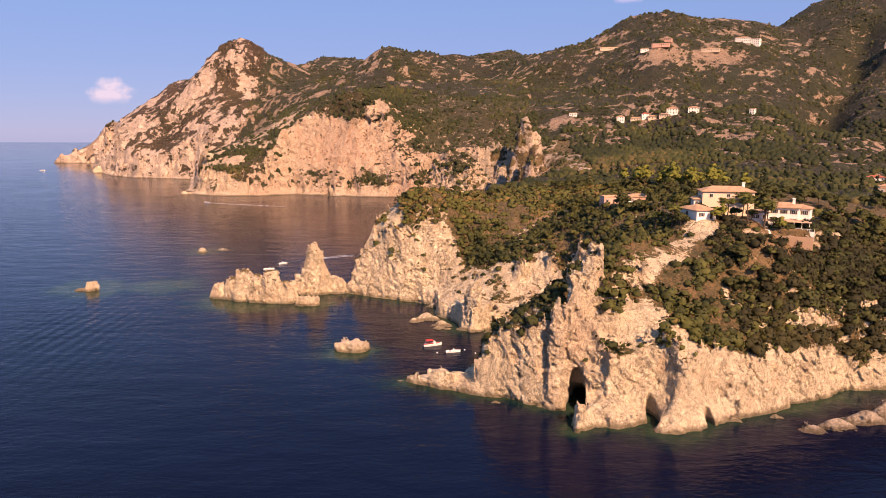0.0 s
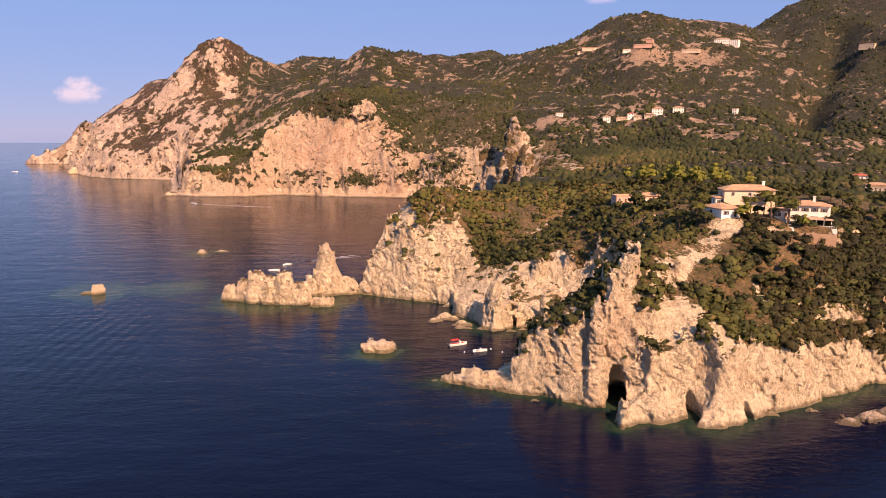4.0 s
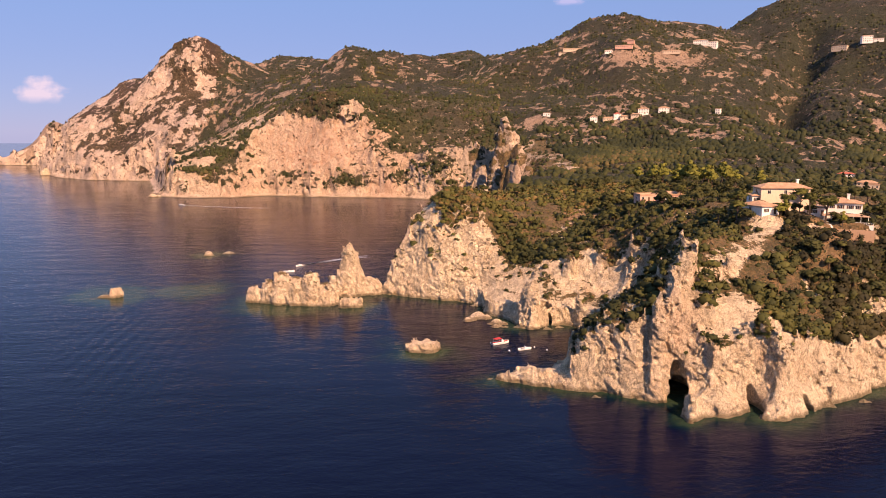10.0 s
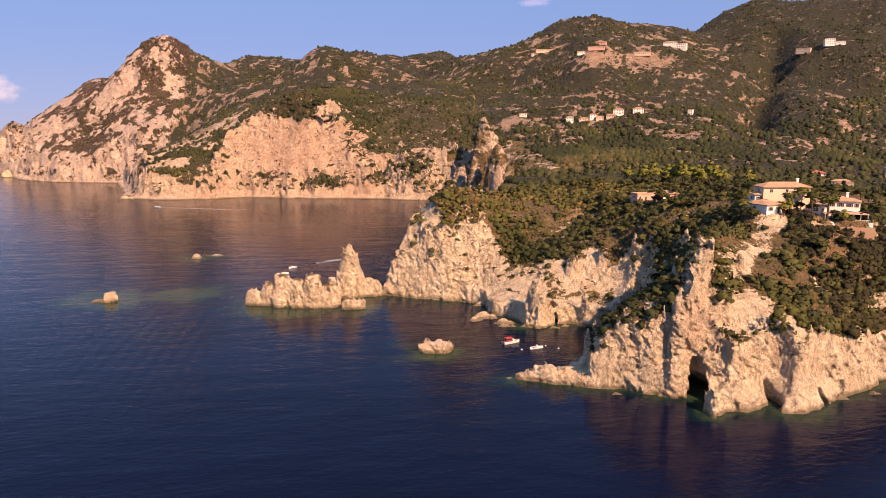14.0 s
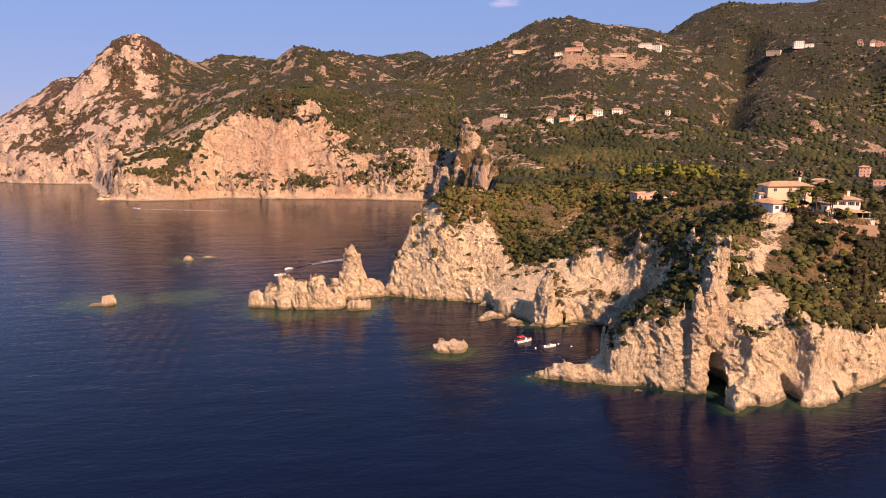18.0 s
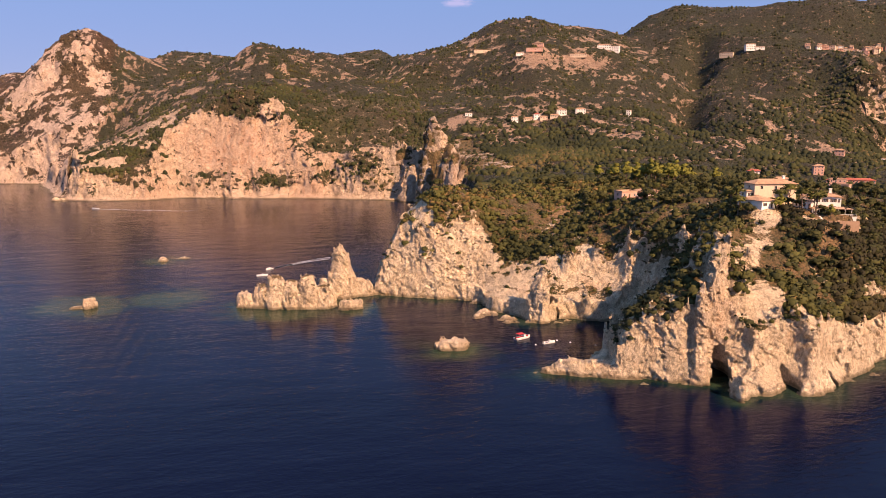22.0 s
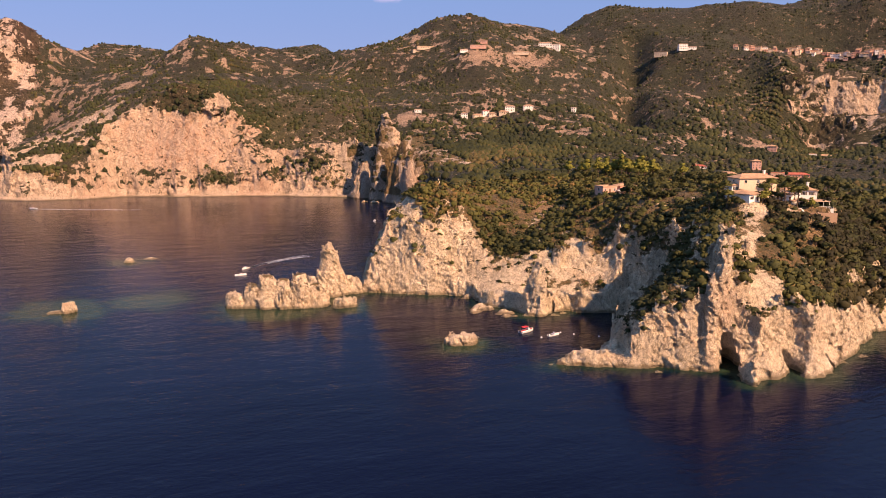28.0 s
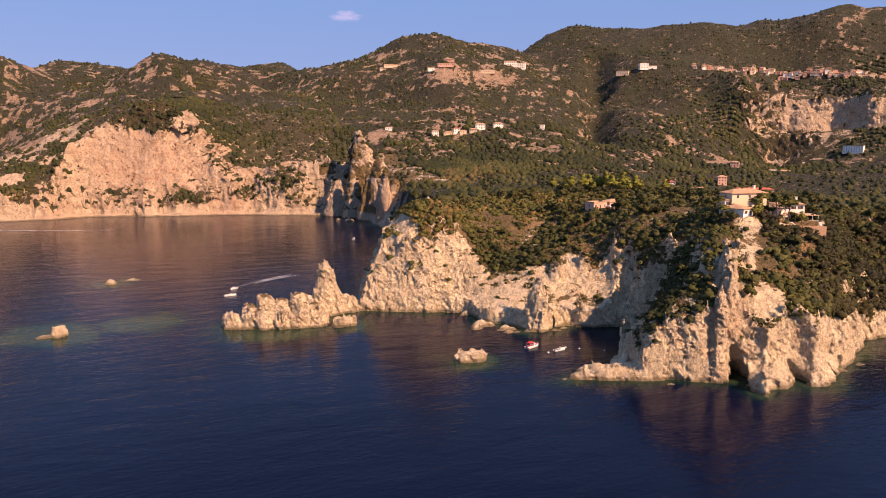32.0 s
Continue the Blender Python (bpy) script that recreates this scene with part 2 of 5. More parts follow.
def height(x, y):
    d = inland(x, y)
    big = smooth(500, 900, y)
    d = d + 4.2 * fbm(x, y, 0 * x + 2, 12, 2) * smooth(278, 286, y) * smooth(352, 340, y) * smooth(4, 12, x)
    d = d + (1 - big) * (1.5 - 0.8 * smooth(240, 232, y)) * fbm(x, y, 0 * x, 9, 2) + big * 9 * fbm(x, y, 0 * x + 5, 60, 3)
    shelf = smooth(820, 850, y) * smooth(1300, 1200, y)
    d = np.where(d > 0, d - shelf * np.minimum(d, 9 + 5 * fbm(x, y, 0 * x + 3, 30, 2)) * 0.85, d)
    top = rise(x, y) + (0.6 + big * 5) * fbm(x, y, 0 * x + 9, 30 + 60 * big, 3) + big * 5 * (ridged(x, y, 0 * x, 130, 3) - 0.6)
    front = 9.0 - 5.6 * smooth(38, 46, x) - 0.6 * smooth(100, 112, x) - 5.5 * smooth(12, 2, x)
    cove = 4.5 - 1.7 * smooth(40, 50, x)
    bluff = 4.3 - 1.3 * smooth(5, 40, x) - 1.6 * smooth(-18, -34, x)
    steep = front + (cove - front) * smooth(234, 242, y)
    steep = steep + (bluff - steep) * smooth(284, 300, y)
    steep = steep + (2.6 - steep) * smooth(420, 600, y) - 1.3 * smooth(640, 670, y) * smooth(892, 870, y) * smooth(30, 45, x)
    climb = 0.6 + steep * d
    foot = smooth(36, 42, x) * smooth(92, 82, x) * smooth(205, 198, y)
    climb = climb + foot * (0.6 + 1.15 * d + 4.0 * np.maximum(d - 6.5, 0) - climb)
    spit = smooth(15.5, 12.0, x) * smooth(240, 236, y)
    top = top + spit * (np.minimum(top, 4.0 + 3.5 * fbm(x, y, 0 * x + 1, 7, 2)) - top)
    h = np.minimum(np.maximum(top, 2.0), np.where(d > 0, climb, 0.9 * d))
    for px, py, w, dp, turn, tall in FINS:
        c, s = math.cos(radians(turn)), math.sin(radians(turn))
        u, v = ((x - px) * c + (y - py) * s) / w, (-(x - px) * s + (y - py) * c) / dp
        h = np.maximum(h, tall * (1 - 0.75 * np.clip(np.sqrt(u * u + v * v), 0, 2) ** (1.7 if py > 600 else 2.6)))
    # the inland cliff, the ravine and the gullies of the hillsides
    u, v = ((x - 855) + (y - 815)) * 0.7071, ((x - 855) - (y - 815)) * 0.7071
    k = smooth(-130, -90, v + 12 * fbm(x, y, 0 * x, 30, 2)) * smooth(190, 130, v)
    u = u + 16 * fbm(x, y, 0 * x + 7, 60, 3)
    h = h + k * ((158 - h) * smooth(-5, 12, u) * smooth(95, 50, u) + (np.minimum(h, 103) - h) * smooth(-70, -35, u) * smooth(4, -6, u))
    for (ax, ay), (bx, by) in zip(RAVINE, RAVINE[1:]):
        q = np.clip(((x - ax) * (bx - ax) + (y - ay) * (by - ay)) / ((bx - ax) ** 2 + (by - ay) ** 2), 0, 1)
        far = np.hypot(x - ax - q * (bx - ax), y - ay - q * (by - ay))
        h = h - 24 * np.exp(-((far / 26) ** 2)) * smooth(60, 95, h)
    h = h - 13 * smooth(1050, 1110, y + 0.25 * np.abs(x)) * smooth(0.55, 1.35, ridged(x, y, 0 * x + 31, 210, 2)) * smooth(60, 100, h) * smooth(215, 170, h)
    for px, py, r, level in PADS:
        k = smooth(r + 5, r, np.hypot(x - px, y - py))
        h = h * (1 - k) + level * k
    return h


# ---- meshes out of number fields ----
def mesh_from(name, verts, quads, mats, smooth_faces=True, attributes=(), crowns=None):
    me = bpy.data.meshes.new(name)
    n, k = quads.shape
    me.vertices.add(len(verts))
    me.vertices.foreach_set("co", np.ascontiguousarray(verts, np.float32).ravel())
    me.loops.add(n * k)
    me.loops.foreach_set("vertex_index", np.ascontiguousarray(quads, np.int32).ravel())
    me.polygons.add(n)
    me.polygons.foreach_set("loop_start", np.arange(0, n * k, k, dtype=np.int32))
    me.polygons.foreach_set("use_smooth", np.full(n, smooth_faces))
    for key, values in attributes:
        me.attributes.new(key, "FLOAT", "POINT").data.foreach_set("value", np.ascontiguousarray(values, np.float32))
    for m in mats:
        me.materials.append(m)
    me.update(calc_edges=True)
    if crowns is not None:
        me.normals_split_custom_set_from_vertices(np.ascontiguousarray(crowns, np.float32))
    return me


def surface_net(field, origin, cell):
    """The surface where a field on a grid passes zero (above zero is solid): vertices and quads."""
    solid = field > 0
    count = np.zeros(tuple(n - 1 for n in field.shape), np.int8)
    for i in (0, 1):
        for j in (0, 1):
            for k in (0, 1):
                count += solid[i : field.shape[0] - 1 + i, j : field.shape[1] - 1 + j, k : field.shape[2] - 1 + k]
    cells = np.argwhere((count > 0) & (count < 8))
    index = np.full(count.shape, -1, np.int32)
    index[tuple(cells.T)] = np.arange(len(cells))
    corners = np.array([(i, j, k) for i in (0, 1) for j in (0, 1) for k in (0, 1)])
    values = np.stack([field[tuple((cells + c).T)] for c in corners], 1)
    total, hits = np.zeros((len(cells), 3)), np.zeros(len(cells))
    for a in range(8):
        for b in range(a + 1, 8):
            if np.abs(corners[a] - corners[b]).sum() == 1:
                fa, fb = values[:, a], values[:, b]
                cross = (fa > 0) != (fb > 0)
                t = np.where(cross, fa / np.where(cross, fa - fb, 1), 0)
                total += cross[:, None] * (corners[a] + t[:, None] * (corners[b] - corners[a]))
                hits += cross
    verts = (cells + total / hits[:, None]) * cell + np.array(origin)
    quads = []
    for axis in range(3):
        u, v = (axis + 1) % 3, (axis + 2) % 3
        n = list(field.shape)
        lo, hi = [slice(None)] * 3, [slice(None)] * 3
        lo[axis], hi[axis] = slice(0, n[axis] - 1), slice(1, None)
        change = solid[tuple(lo)].astype(np.int8) - solid[tuple(hi)].astype(np.int8)
        edge = np.argwhere(change != 0)
        sign = change[tuple(edge.T)]
        keep = (edge[:, u] > 0) & (edge[:, v] > 0) & (edge[:, u] < n[u] - 1) & (edge[:, v] < n[v] - 1)
        edge, sign = edge[keep], sign[keep]
        ring = []
        for du, dv in ((-1, -1), (0, -1), (0, 0), (-1, 0)):
            e = edge.copy()
            e[:, u] += du
            e[:, v] += dv
            ring.append(index[tuple(e.T)])
        q = np.stack(ring, 1)
        q[sign < 0] = q[sign < 0][:, ::-1]
        quads.append(q)
    return verts, np.concatenate(quads)


def normals_of(verts, quads):
    a, b, c = verts[quads[:, 0]], verts[quads[:, 1]], verts[quads[:, 2]]
    n = np.cross(b - a, c - a)
    out = np.zeros_like(verts)
    for k in range(quads.shape[1]):
        np.add.at(out, quads[:, k], n)
    return out / np.maximum(np.linalg.norm(out, axis=1, keepdims=True), 1e-9)


def facets(x, y, z, size):
    """Broken rock: tilted flat faces, each with a height of its own, meeting in sharp edges."""
    x, y, z = (np.asarray(v / size, np.float32) for v in (x, y, z))
    xi, yi, zi = (np.floor(v).astype(np.int32) for v in (x, y, z))
    best, out = np.full(x.shape, 9.0, np.float32), np.zeros(x.shape, np.float32)
    for i in (-1, 0, 1):
        for j in (-1, 0, 1):
            for k in (-1, 0, 1):
                a, b, c = xi + i, yi + j, zi + k
                r = [LATTICE[(a + 17 * n) & 63, (b + 31 * n) & 63, (c + 7 * n) & 63] for n in range(4)]
                dx, dy, dz = (x - a - 0.5 - 0.45 * r[0]), (y - b - 0.5 - 0.45 * r[1]), (z - c - 0.5 - 0.45 * r[2])
                far = dx * dx + dy * dy + dz * dz
                near = far < best
                best = np.where(near, far, best)
                out = np.where(near, 0.45 * r[3] + 0.9 * (r[1] * dx + r[2] * dy + r[0] * dz), out)
    return out


def crags(x, y, z, size, amount, blocky=True):
    """Weathered limestone: upright joints, ledges and blocks."""
    w = 0.18 * size
    x, y, z = x + w * value_noise(x / size, y / size, z / size), y + w * value_noise(y / size, z / size + 9, x / size), z + w * value_noise(z / size, x / size, y / size + 4)
    out = 0.55 * fbm(x, y, z * 0.6, size, 4, 0.5) + 0.25 * (ridged(x + 0.4 * z, y, z * 0.45, size * 0.7, 3) - 0.5)
    if blocky:
        if size < 12:
            out = out + 0.42 * facets(x, y, z * 0.75, size * 1.1) + 0.55 * facets(x + 3 + 0.5 * z, y, z * 0.6, size * 0.4) + 0.4 * facets(x, y + 5, z * 1.2, size * 0.2) + 0.25 * ridged(x, y, z * 0.7, size * 0.25, 2)
        else:
            out = out + 0.8 * facets(x, y, z * 0.5, size * 1.1) + 0.6 * facets(x + 3, y, z * 0.75, size * 0.36)
    return amount * out


def whole(verts, quads, least=500):
    """Drops loose crumbs, keeping the pieces that hold together."""
    label = np.arange(len(verts))
    while True:
        low = label[quads].min(1)
        then = label.copy()
        for k in range(4):
            np.minimum.at(then, quads[:, k], low)
        then = then[then]
        if (then == label).all():
            break
        label = then
    big = np.bincount(label, minlength=len(verts))[label] >= least
    quads = quads[big[quads].all(1)]
    used, quads = np.unique(quads, return_inverse=True)
    return verts[used], quads.reshape(-1, 4)


def cliff_chunk(x0, x1, y0, y1, z0, z1, cell, size, amount, shape=None, hollows=(), least=500, calm=None):
    xs, ys, zs = (np.arange(a, b, cell) for a, b in ((x0, x1), (y0, y1), (z0, z1)))
    gx, gy = np.meshgrid(xs, ys, indexing="ij")
    h = (shape or height)(gx, gy)
    sx, sy = np.gradient(h, cell)
    lean = np.sqrt(1 + sx * sx + sy * sy)
    field = ((h[:, :, None] - zs[None, None]) / lean[:, :, None]).astype(np.float32)
    near = np.argwhere(np.abs(field) < amount * 1.25 + 0.5 * cell)
    px, py, pz = xs[near[:, 0]], ys[near[:, 1]], zs[near[:, 2]]
    bare = smooth(1.15, 2.2, lean)[near[:, 0], near[:, 1]] * 0.8 + 0.2
    if calm:
        bare = bare * calm(px, py, pz)
    field[tuple(near.T)] += (bare * crags(px, py, pz, size, amount)).astype(np.float32)
    for hx, hy, hz, rx, ry, rz in hollows:
        gap = np.sqrt(((xs[:, None, None] - hx) / rx) ** 2 + ((ys[None, :, None] - hy) / ry) ** 2 + ((zs[None, None] - hz) / rz) ** 2)
        field = np.minimum(field, ((gap - 1) * min(rx, ry, rz)).astype(np.float32))
    return whole(*surface_net(field, (x0, y0, z0), cell), least)


# ---- materials ----
class Nodes:
    """A short way to write node materials."""

    def __init__(self, name):
        self.mat = bpy.data.materials.new(name)
        self.mat.use_nodes = True
        self.tree = self.mat.node_tree
        self.out = self.tree.nodes["Principled BSDF"]
        self.place = self.tree.nodes.new("ShaderNodeNewGeometry").outputs["Position"]

    def put(self, socket, value):
        if hasattr(value, "links") or hasattr(value, "is_linked"):
            self.tree.links.new(value, socket)
        else:
            socket.default_value = (*value, 1) if isinstance(value, tuple) and len(value) == 3 and len(socket.default_value) == 4 else value

    def scaled(self, k):
        node = self.tree.nodes.new("ShaderNodeVectorMath")
        node.operation = "MULTIPLY"
        self.tree.links.new(self.place, node.inputs[0])
        node.inputs[1].default_value = k if isinstance(k, tuple) else (k, k, k)
        return node.outputs[0]

    def noise(self, scale, detail=4, rough=0.6, stretch=(1, 1, 1), warp=0.0):
        node = self.tree.nodes.new("ShaderNodeTexNoise")
        node.inputs["Scale"].default_value, node.inputs["Detail"].default_value = 1, detail
        node.inputs["Roughness"].default_value, node.inputs["Distortion"].default_value = rough, warp
        self.tree.links.new(self.scaled(tuple(scale * s for s in stretch)), node.inputs["Vector"])
        return node.outputs["Fac"]

    def cracks(self, scale, stretch=(1, 1, 1)):
        node = self.tree.nodes.new("ShaderNodeTexVoronoi")
        node.feature = "DISTANCE_TO_EDGE"
        node.inputs["Scale"].default_value = 1
        self.tree.links.new(self.scaled(tuple(scale * s for s in stretch)), node.inputs["Vector"])
        return node.outputs["Distance"]

    def attr(self, key):
        node = self.tree.nodes.new("ShaderNodeAttribute")
        node.attribute_name = key
        return node.outputs["Fac"]

    def span(self, value, a, b, lo=0.0, hi=1.0):
        node = self.tree.nodes.new("ShaderNodeMapRange")
        self.put(node.inputs["Value"], value)
        for key, v in zip(("From Min", "From Max", "To Min", "To Max"), (a, b, lo, hi)):
            node.inputs[key].default_value = v
        return node.outputs[0]

    def math(self, op, a, b=0.0):
        node = self.tree.nodes.new("ShaderNodeMath")
        node.operation = op
        self.put(node.inputs[0], a)
        self.put(node.inputs[1], b)
        return node.outputs[0]

    def mix(self, fac, a, b, blend="MIX"):
        node = self.tree.nodes.new("ShaderNodeMix")
        node.data_type, node.blend_type = "RGBA", blend
        self.put(node.inputs[0], fac)
        self.put(node.inputs[6], a)
        self.put(node.inputs[7], b)
        return node.outputs[2]

    def bump(self, value, strength, distance, under=None):
        node = self.tree.nodes.new("ShaderNodeBump")
        node.inputs["Strength"].default_value, node.inputs["Distance"].default_value = strength, distance
        self.put(node.inputs["Height"], value)
        if under is not None:
            self.tree.links.new(under, node.inputs["Normal"])
        return node.outputs[0]

    def up(self):
        node = self.tree.nodes.new("ShaderNodeSeparateXYZ")
        self.tree.links.new(self.tree.nodes.new("ShaderNodeNewGeometry").outputs["Normal"], node.inputs[0])
        return node.outputs[2]

    def tall(self):
        node = self.tree.nodes.new("ShaderNodeSeparateXYZ")
        self.tree.links.new(self.place, node.inputs[0])
        return node.outputs[2]

    def done(self, color, rough=0.8, normal=None, **more):
        self.put(self.out.inputs["Base Color"], color)
        self.put(self.out.inputs["Roughness"], rough)
        if normal is not None:
            self.tree.links.new(normal, self.out.inputs["Normal"])
        for key, v in more.items():
            self.put(self.out.inputs[key.replace("_", " ")], v)
        return self.mat


def land_material(name, k, tone=(1.0, 1.0, 1.0), stained=1.0, wooded=False, earth=(1.0, 1.0, 1.0), ragged=1.0):
    """Pale limestone with scrub and soil; k: how coarse its grain is."""
    n = Nodes(name)
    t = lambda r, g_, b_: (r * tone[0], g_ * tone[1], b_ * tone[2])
    big, mid, fine, grit = n.noise(0.035 / k, 5), n.noise(0.2 / k, 7, 0.68, warp=0.5), n.noise(0.9 / k, 7, 0.72, warp=0.8), n.noise(3.1 / k, 5, 0.7)
    streak = n.noise(0.42 / k, 6, 0.65, (1, 1, 0.16), 0.6)
    bed = n.noise(0.55 / k, 5, 0.6, (0.25, 0.25, 1.3), 1.2)
    seam = n.math("ABSOLUTE", n.math("SUBTRACT", n.noise(0.16 / k, 6, 0.7, (1, 1, 0.5), 1.0), 0.5))
    seam2 = n.math("ABSOLUTE", n.math("SUBTRACT", n.noise(0.5 / k, 5, 0.7, (0.7, 1, 0.9), 1.5), 0.5))
    rock = n.mix(n.span(big, 0.35, 0.65), t(0.70, 0.575, 0.415), t(0.62, 0.505, 0.37))
    rock = n.mix(n.span(mid, 0.42, 0.66), rock, t(0.76, 0.65, 0.49))
    rock = n.mix(n.span(bed, 0.52, 0.7, 0, 0.4), rock, t(0.46, 0.365, 0.265))
    rock = n.mix(n.span(streak, 0.55, 0.70, 0, 0.5 * stained), rock, t(0.29, 0.235, 0.18))
    rock = n.mix(n.span(fine, 0.54, 0.66, 0, 0.5), rock, t(0.34, 0.26, 0.18))
    rock = n.mix(n.span(grit, 0.53, 0.65, 0, 0.5), rock, t(0.25, 0.19, 0.13))
    rock = n.mix(n.span(n.cracks(0.75 / k, (1, 1, 0.55)), 0.0, 0.05, 0.5, 0), rock, t(0.22, 0.165, 0.115))
    rock = n.mix(n.span(n.noise(1.9 / k, 6, 0.75, (1, 1, 0.7), 1.2), 0.56, 0.62, 0, 0.55), rock, t(0.24, 0.17, 0.11))
    rock = n.mix(n.span(n.noise(0.11 / k, 4, 0.6), 0.55, 0.7, 0, 0.4), rock, t(0.66, 0.43, 0.26))
    rock = n.mix(n.span(seam2, 0.0, 0.022, 0.6, 0), rock, t(0.17, 0.13, 0.095))
    rock = n.mix(n.span(seam, 0.0, 0.014, 0.75, 0), rock, t(0.13, 0.10, 0.075))
    ochre = n.math("MULTIPLY", n.attr("ochre"), n.span(mid, 0.32, 0.6, 0.3, 0.9))
    rock = n.mix(ochre, rock, n.mix(n.span(streak, 0.4, 0.6), (0.52, 0.28, 0.16), (0.58, 0.40, 0.28)))
    rock = n.mix(n.span(fine, 0.60, 0.72, 0, 0.45), rock, t(0.22, 0.165, 0.12))
    e = lambda r, g_, b_: (r * earth[0], g_ * earth[1], b_ * earth[2])
    soil = n.mix(n.span(mid, 0.35, 0.6), e(0.085, 0.068, 0.023), e(0.23, 0.14, 0.060))
    soil = n.mix(n.span(fine, 0.42, 0.6), soil, e(0.060, 0.058, 0.018))
    soil = n.mix(n.math("MULTIPLY", n.attr("ochre"), n.span(fine, 0.35, 0.6, 1.0, 0.45)), soil, (0.42, 0.25, 0.115))
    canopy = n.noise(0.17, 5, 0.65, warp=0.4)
    if wooded:
        patch = n.noise(0.012, 4, 0.6)
        soil = n.mix(n.span(patch, 0.38, 0.62), n.mix(n.span(mid, 0.35, 0.6), e(0.056, 0.043, 0.020), e(0.042, 0.036, 0.015)), e(0.046, 0.047, 0.014))
        # shade between crowns painted in: colour darkens in the hollows of the canopy bump
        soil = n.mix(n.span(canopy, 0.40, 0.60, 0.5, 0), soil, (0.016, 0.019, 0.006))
    edge = n.math("ADD", n.attr("green"), n.math("ADD", n.span(mid, 0.3, 0.7, -0.4 * ragged, 0.4 * ragged), n.span(fine, 0.3, 0.7, -0.3 * ragged, 0.3 * ragged)))
    color = n.mix(n.span(edge, 0.42, 0.58), rock, soil)
    wet = n.span(n.math("ADD", n.tall(), n.span(mid, 0.3, 0.7, -0.8, 0.8)), 0.6, 1.6, 1, 0)
    color = n.mix(n.math("MULTIPLY", wet, 0.75), color, (0.12, 0.085, 0.035))
    relief = n.math("ADD", n.math("MULTIPLY", mid, 0.6), n.math("ADD", n.math("MULTIPLY", fine, 1.0), n.math("MULTIPLY", grit, 0.5)))
    normal = n.bump(relief, 1.0, 1.5 * k, n.bump(n.span(seam, 0, 0.05), 0.8, 0.5 * k, n.bump(bed, 0.5, 0.6 * k)))
    if wooded:
        normal = n.bump(canopy, 1.0, 4.0, normal)
    return n.done(color, 0.9, normal)


ROCK_NEAR = land_material("limestone_near", 1.0, (1.24, 1.21, 1.10), earth=(1.15, 1.08, 1.0))
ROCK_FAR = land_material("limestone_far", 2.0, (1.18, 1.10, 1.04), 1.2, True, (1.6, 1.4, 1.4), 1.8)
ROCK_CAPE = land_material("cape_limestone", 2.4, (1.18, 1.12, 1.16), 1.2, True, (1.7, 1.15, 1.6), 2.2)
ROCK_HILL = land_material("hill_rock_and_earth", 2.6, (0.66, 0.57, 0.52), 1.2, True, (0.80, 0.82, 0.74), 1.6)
ROCK_GREY = land_material("grey_crag", 1.8, (0.86, 0.84, 0.84), 1.4)


def leaf_material(name, dark, light, dry):
    n = Nodes(name)
    tone, grain = n.attr("tone"), n.noise(0.9, 3)
    color = n.mix(n.span(tone, 0.15, 0.75), dark, light)
    color = n.mix(n.span(tone, 0.92, 1.0), color, dry)
    color = n.mix(n.span(grain, 0.4, 0.7, 0, 0.45), color, dark)
    return n.done(color, 0.75, Specular_IOR_Level=0.2)


LEAF = leaf_material("maquis_leaves", (0.028, 0.032, 0.009), (0.086, 0.084, 0.018), (0.17, 0.105, 0.035))
LEAF_FAR = leaf_material("far_leaves", (0.019, 0.023, 0.007), (0.045, 0.048, 0.012), (0.10, 0.074, 0.026))
# dark oak leaves, with the shade of the villa slope put into their colour
LEAF_DARK = leaf_material("shaded_wood_leaves", (0.018, 0.017, 0.006), (0.046, 0.039, 0.011), (0.085, 0.05, 0.018))
LEAF_CAPE = leaf_material("heath_leaves", (0.030, 0.026, 0.014), (0.085, 0.060, 0.034), (0.13, 0.085, 0.05))

n = Nodes("sea")
north = n.tree.nodes.new("ShaderNodeSeparateXYZ")
n.tree.links.new(n.place, north.inputs[0])
swell = n.noise(0.045, 3, 0.5, (1, 2.2, 1), 0.3)
ripple = n.noise(0.35, 4, 0.6, (1, 1.6, 1), 0.4)
train = n.tree.nodes.new("ShaderNodeTexWave")
train.inputs["Scale"].default_value, train.inputs["Distortion"].default_value, train.inputs["Detail Scale"].default_value = 1.0, 2.2, 0.5
n.tree.links.new(n.scaled((0.055, 0.035, 0.0)), train.inputs["Vector"])
shoal = n.math("ADD", n.attr("shoal"), n.span(n.noise(0.06, 4), 0.3, 0.7, -0.3, 0.3))
deep = n.mix(n.span(n.noise(0.006, 3, 0.5, (1, 2.5, 1)), 0.35, 0.7), (0.0012, 0.0023, 0.0125), (0.002, 0.0042, 0.020))
shallow = n.mix(n.span(shoal, 0.62, 0.95), (0.003, 0.014, 0.015), (0.022, 0.038, 0.022))
calm = n.span(north.outputs[1], 800, 2000, 1.0, 0.12)
waves = n.bump(n.math("MULTIPLY", train.outputs["Fac"], n.attr("wake")), 0.3, 0.4, n.bump(ripple, 0.4, 0.32, n.bump(swell, 0.4, 0.9)))
for link in list(n.tree.links):
    if link.from_node.bl_idname == "ShaderNodeBump" and link.to_node.bl_idname == "ShaderNodeBump":
        n.put(link.from_node.inputs["Strength"], n.math("MULTIPLY", calm, 0.46))
SEA = n.done(n.mix(n.span(shoal, 0.25, 0.72), deep, shallow), n.span(n.noise(0.012, 3, 0.5, (1, 3, 1)), 0.3, 0.7, 0.07, 0.13), waves, IOR=1.33, Specular_IOR_Level=0.135)

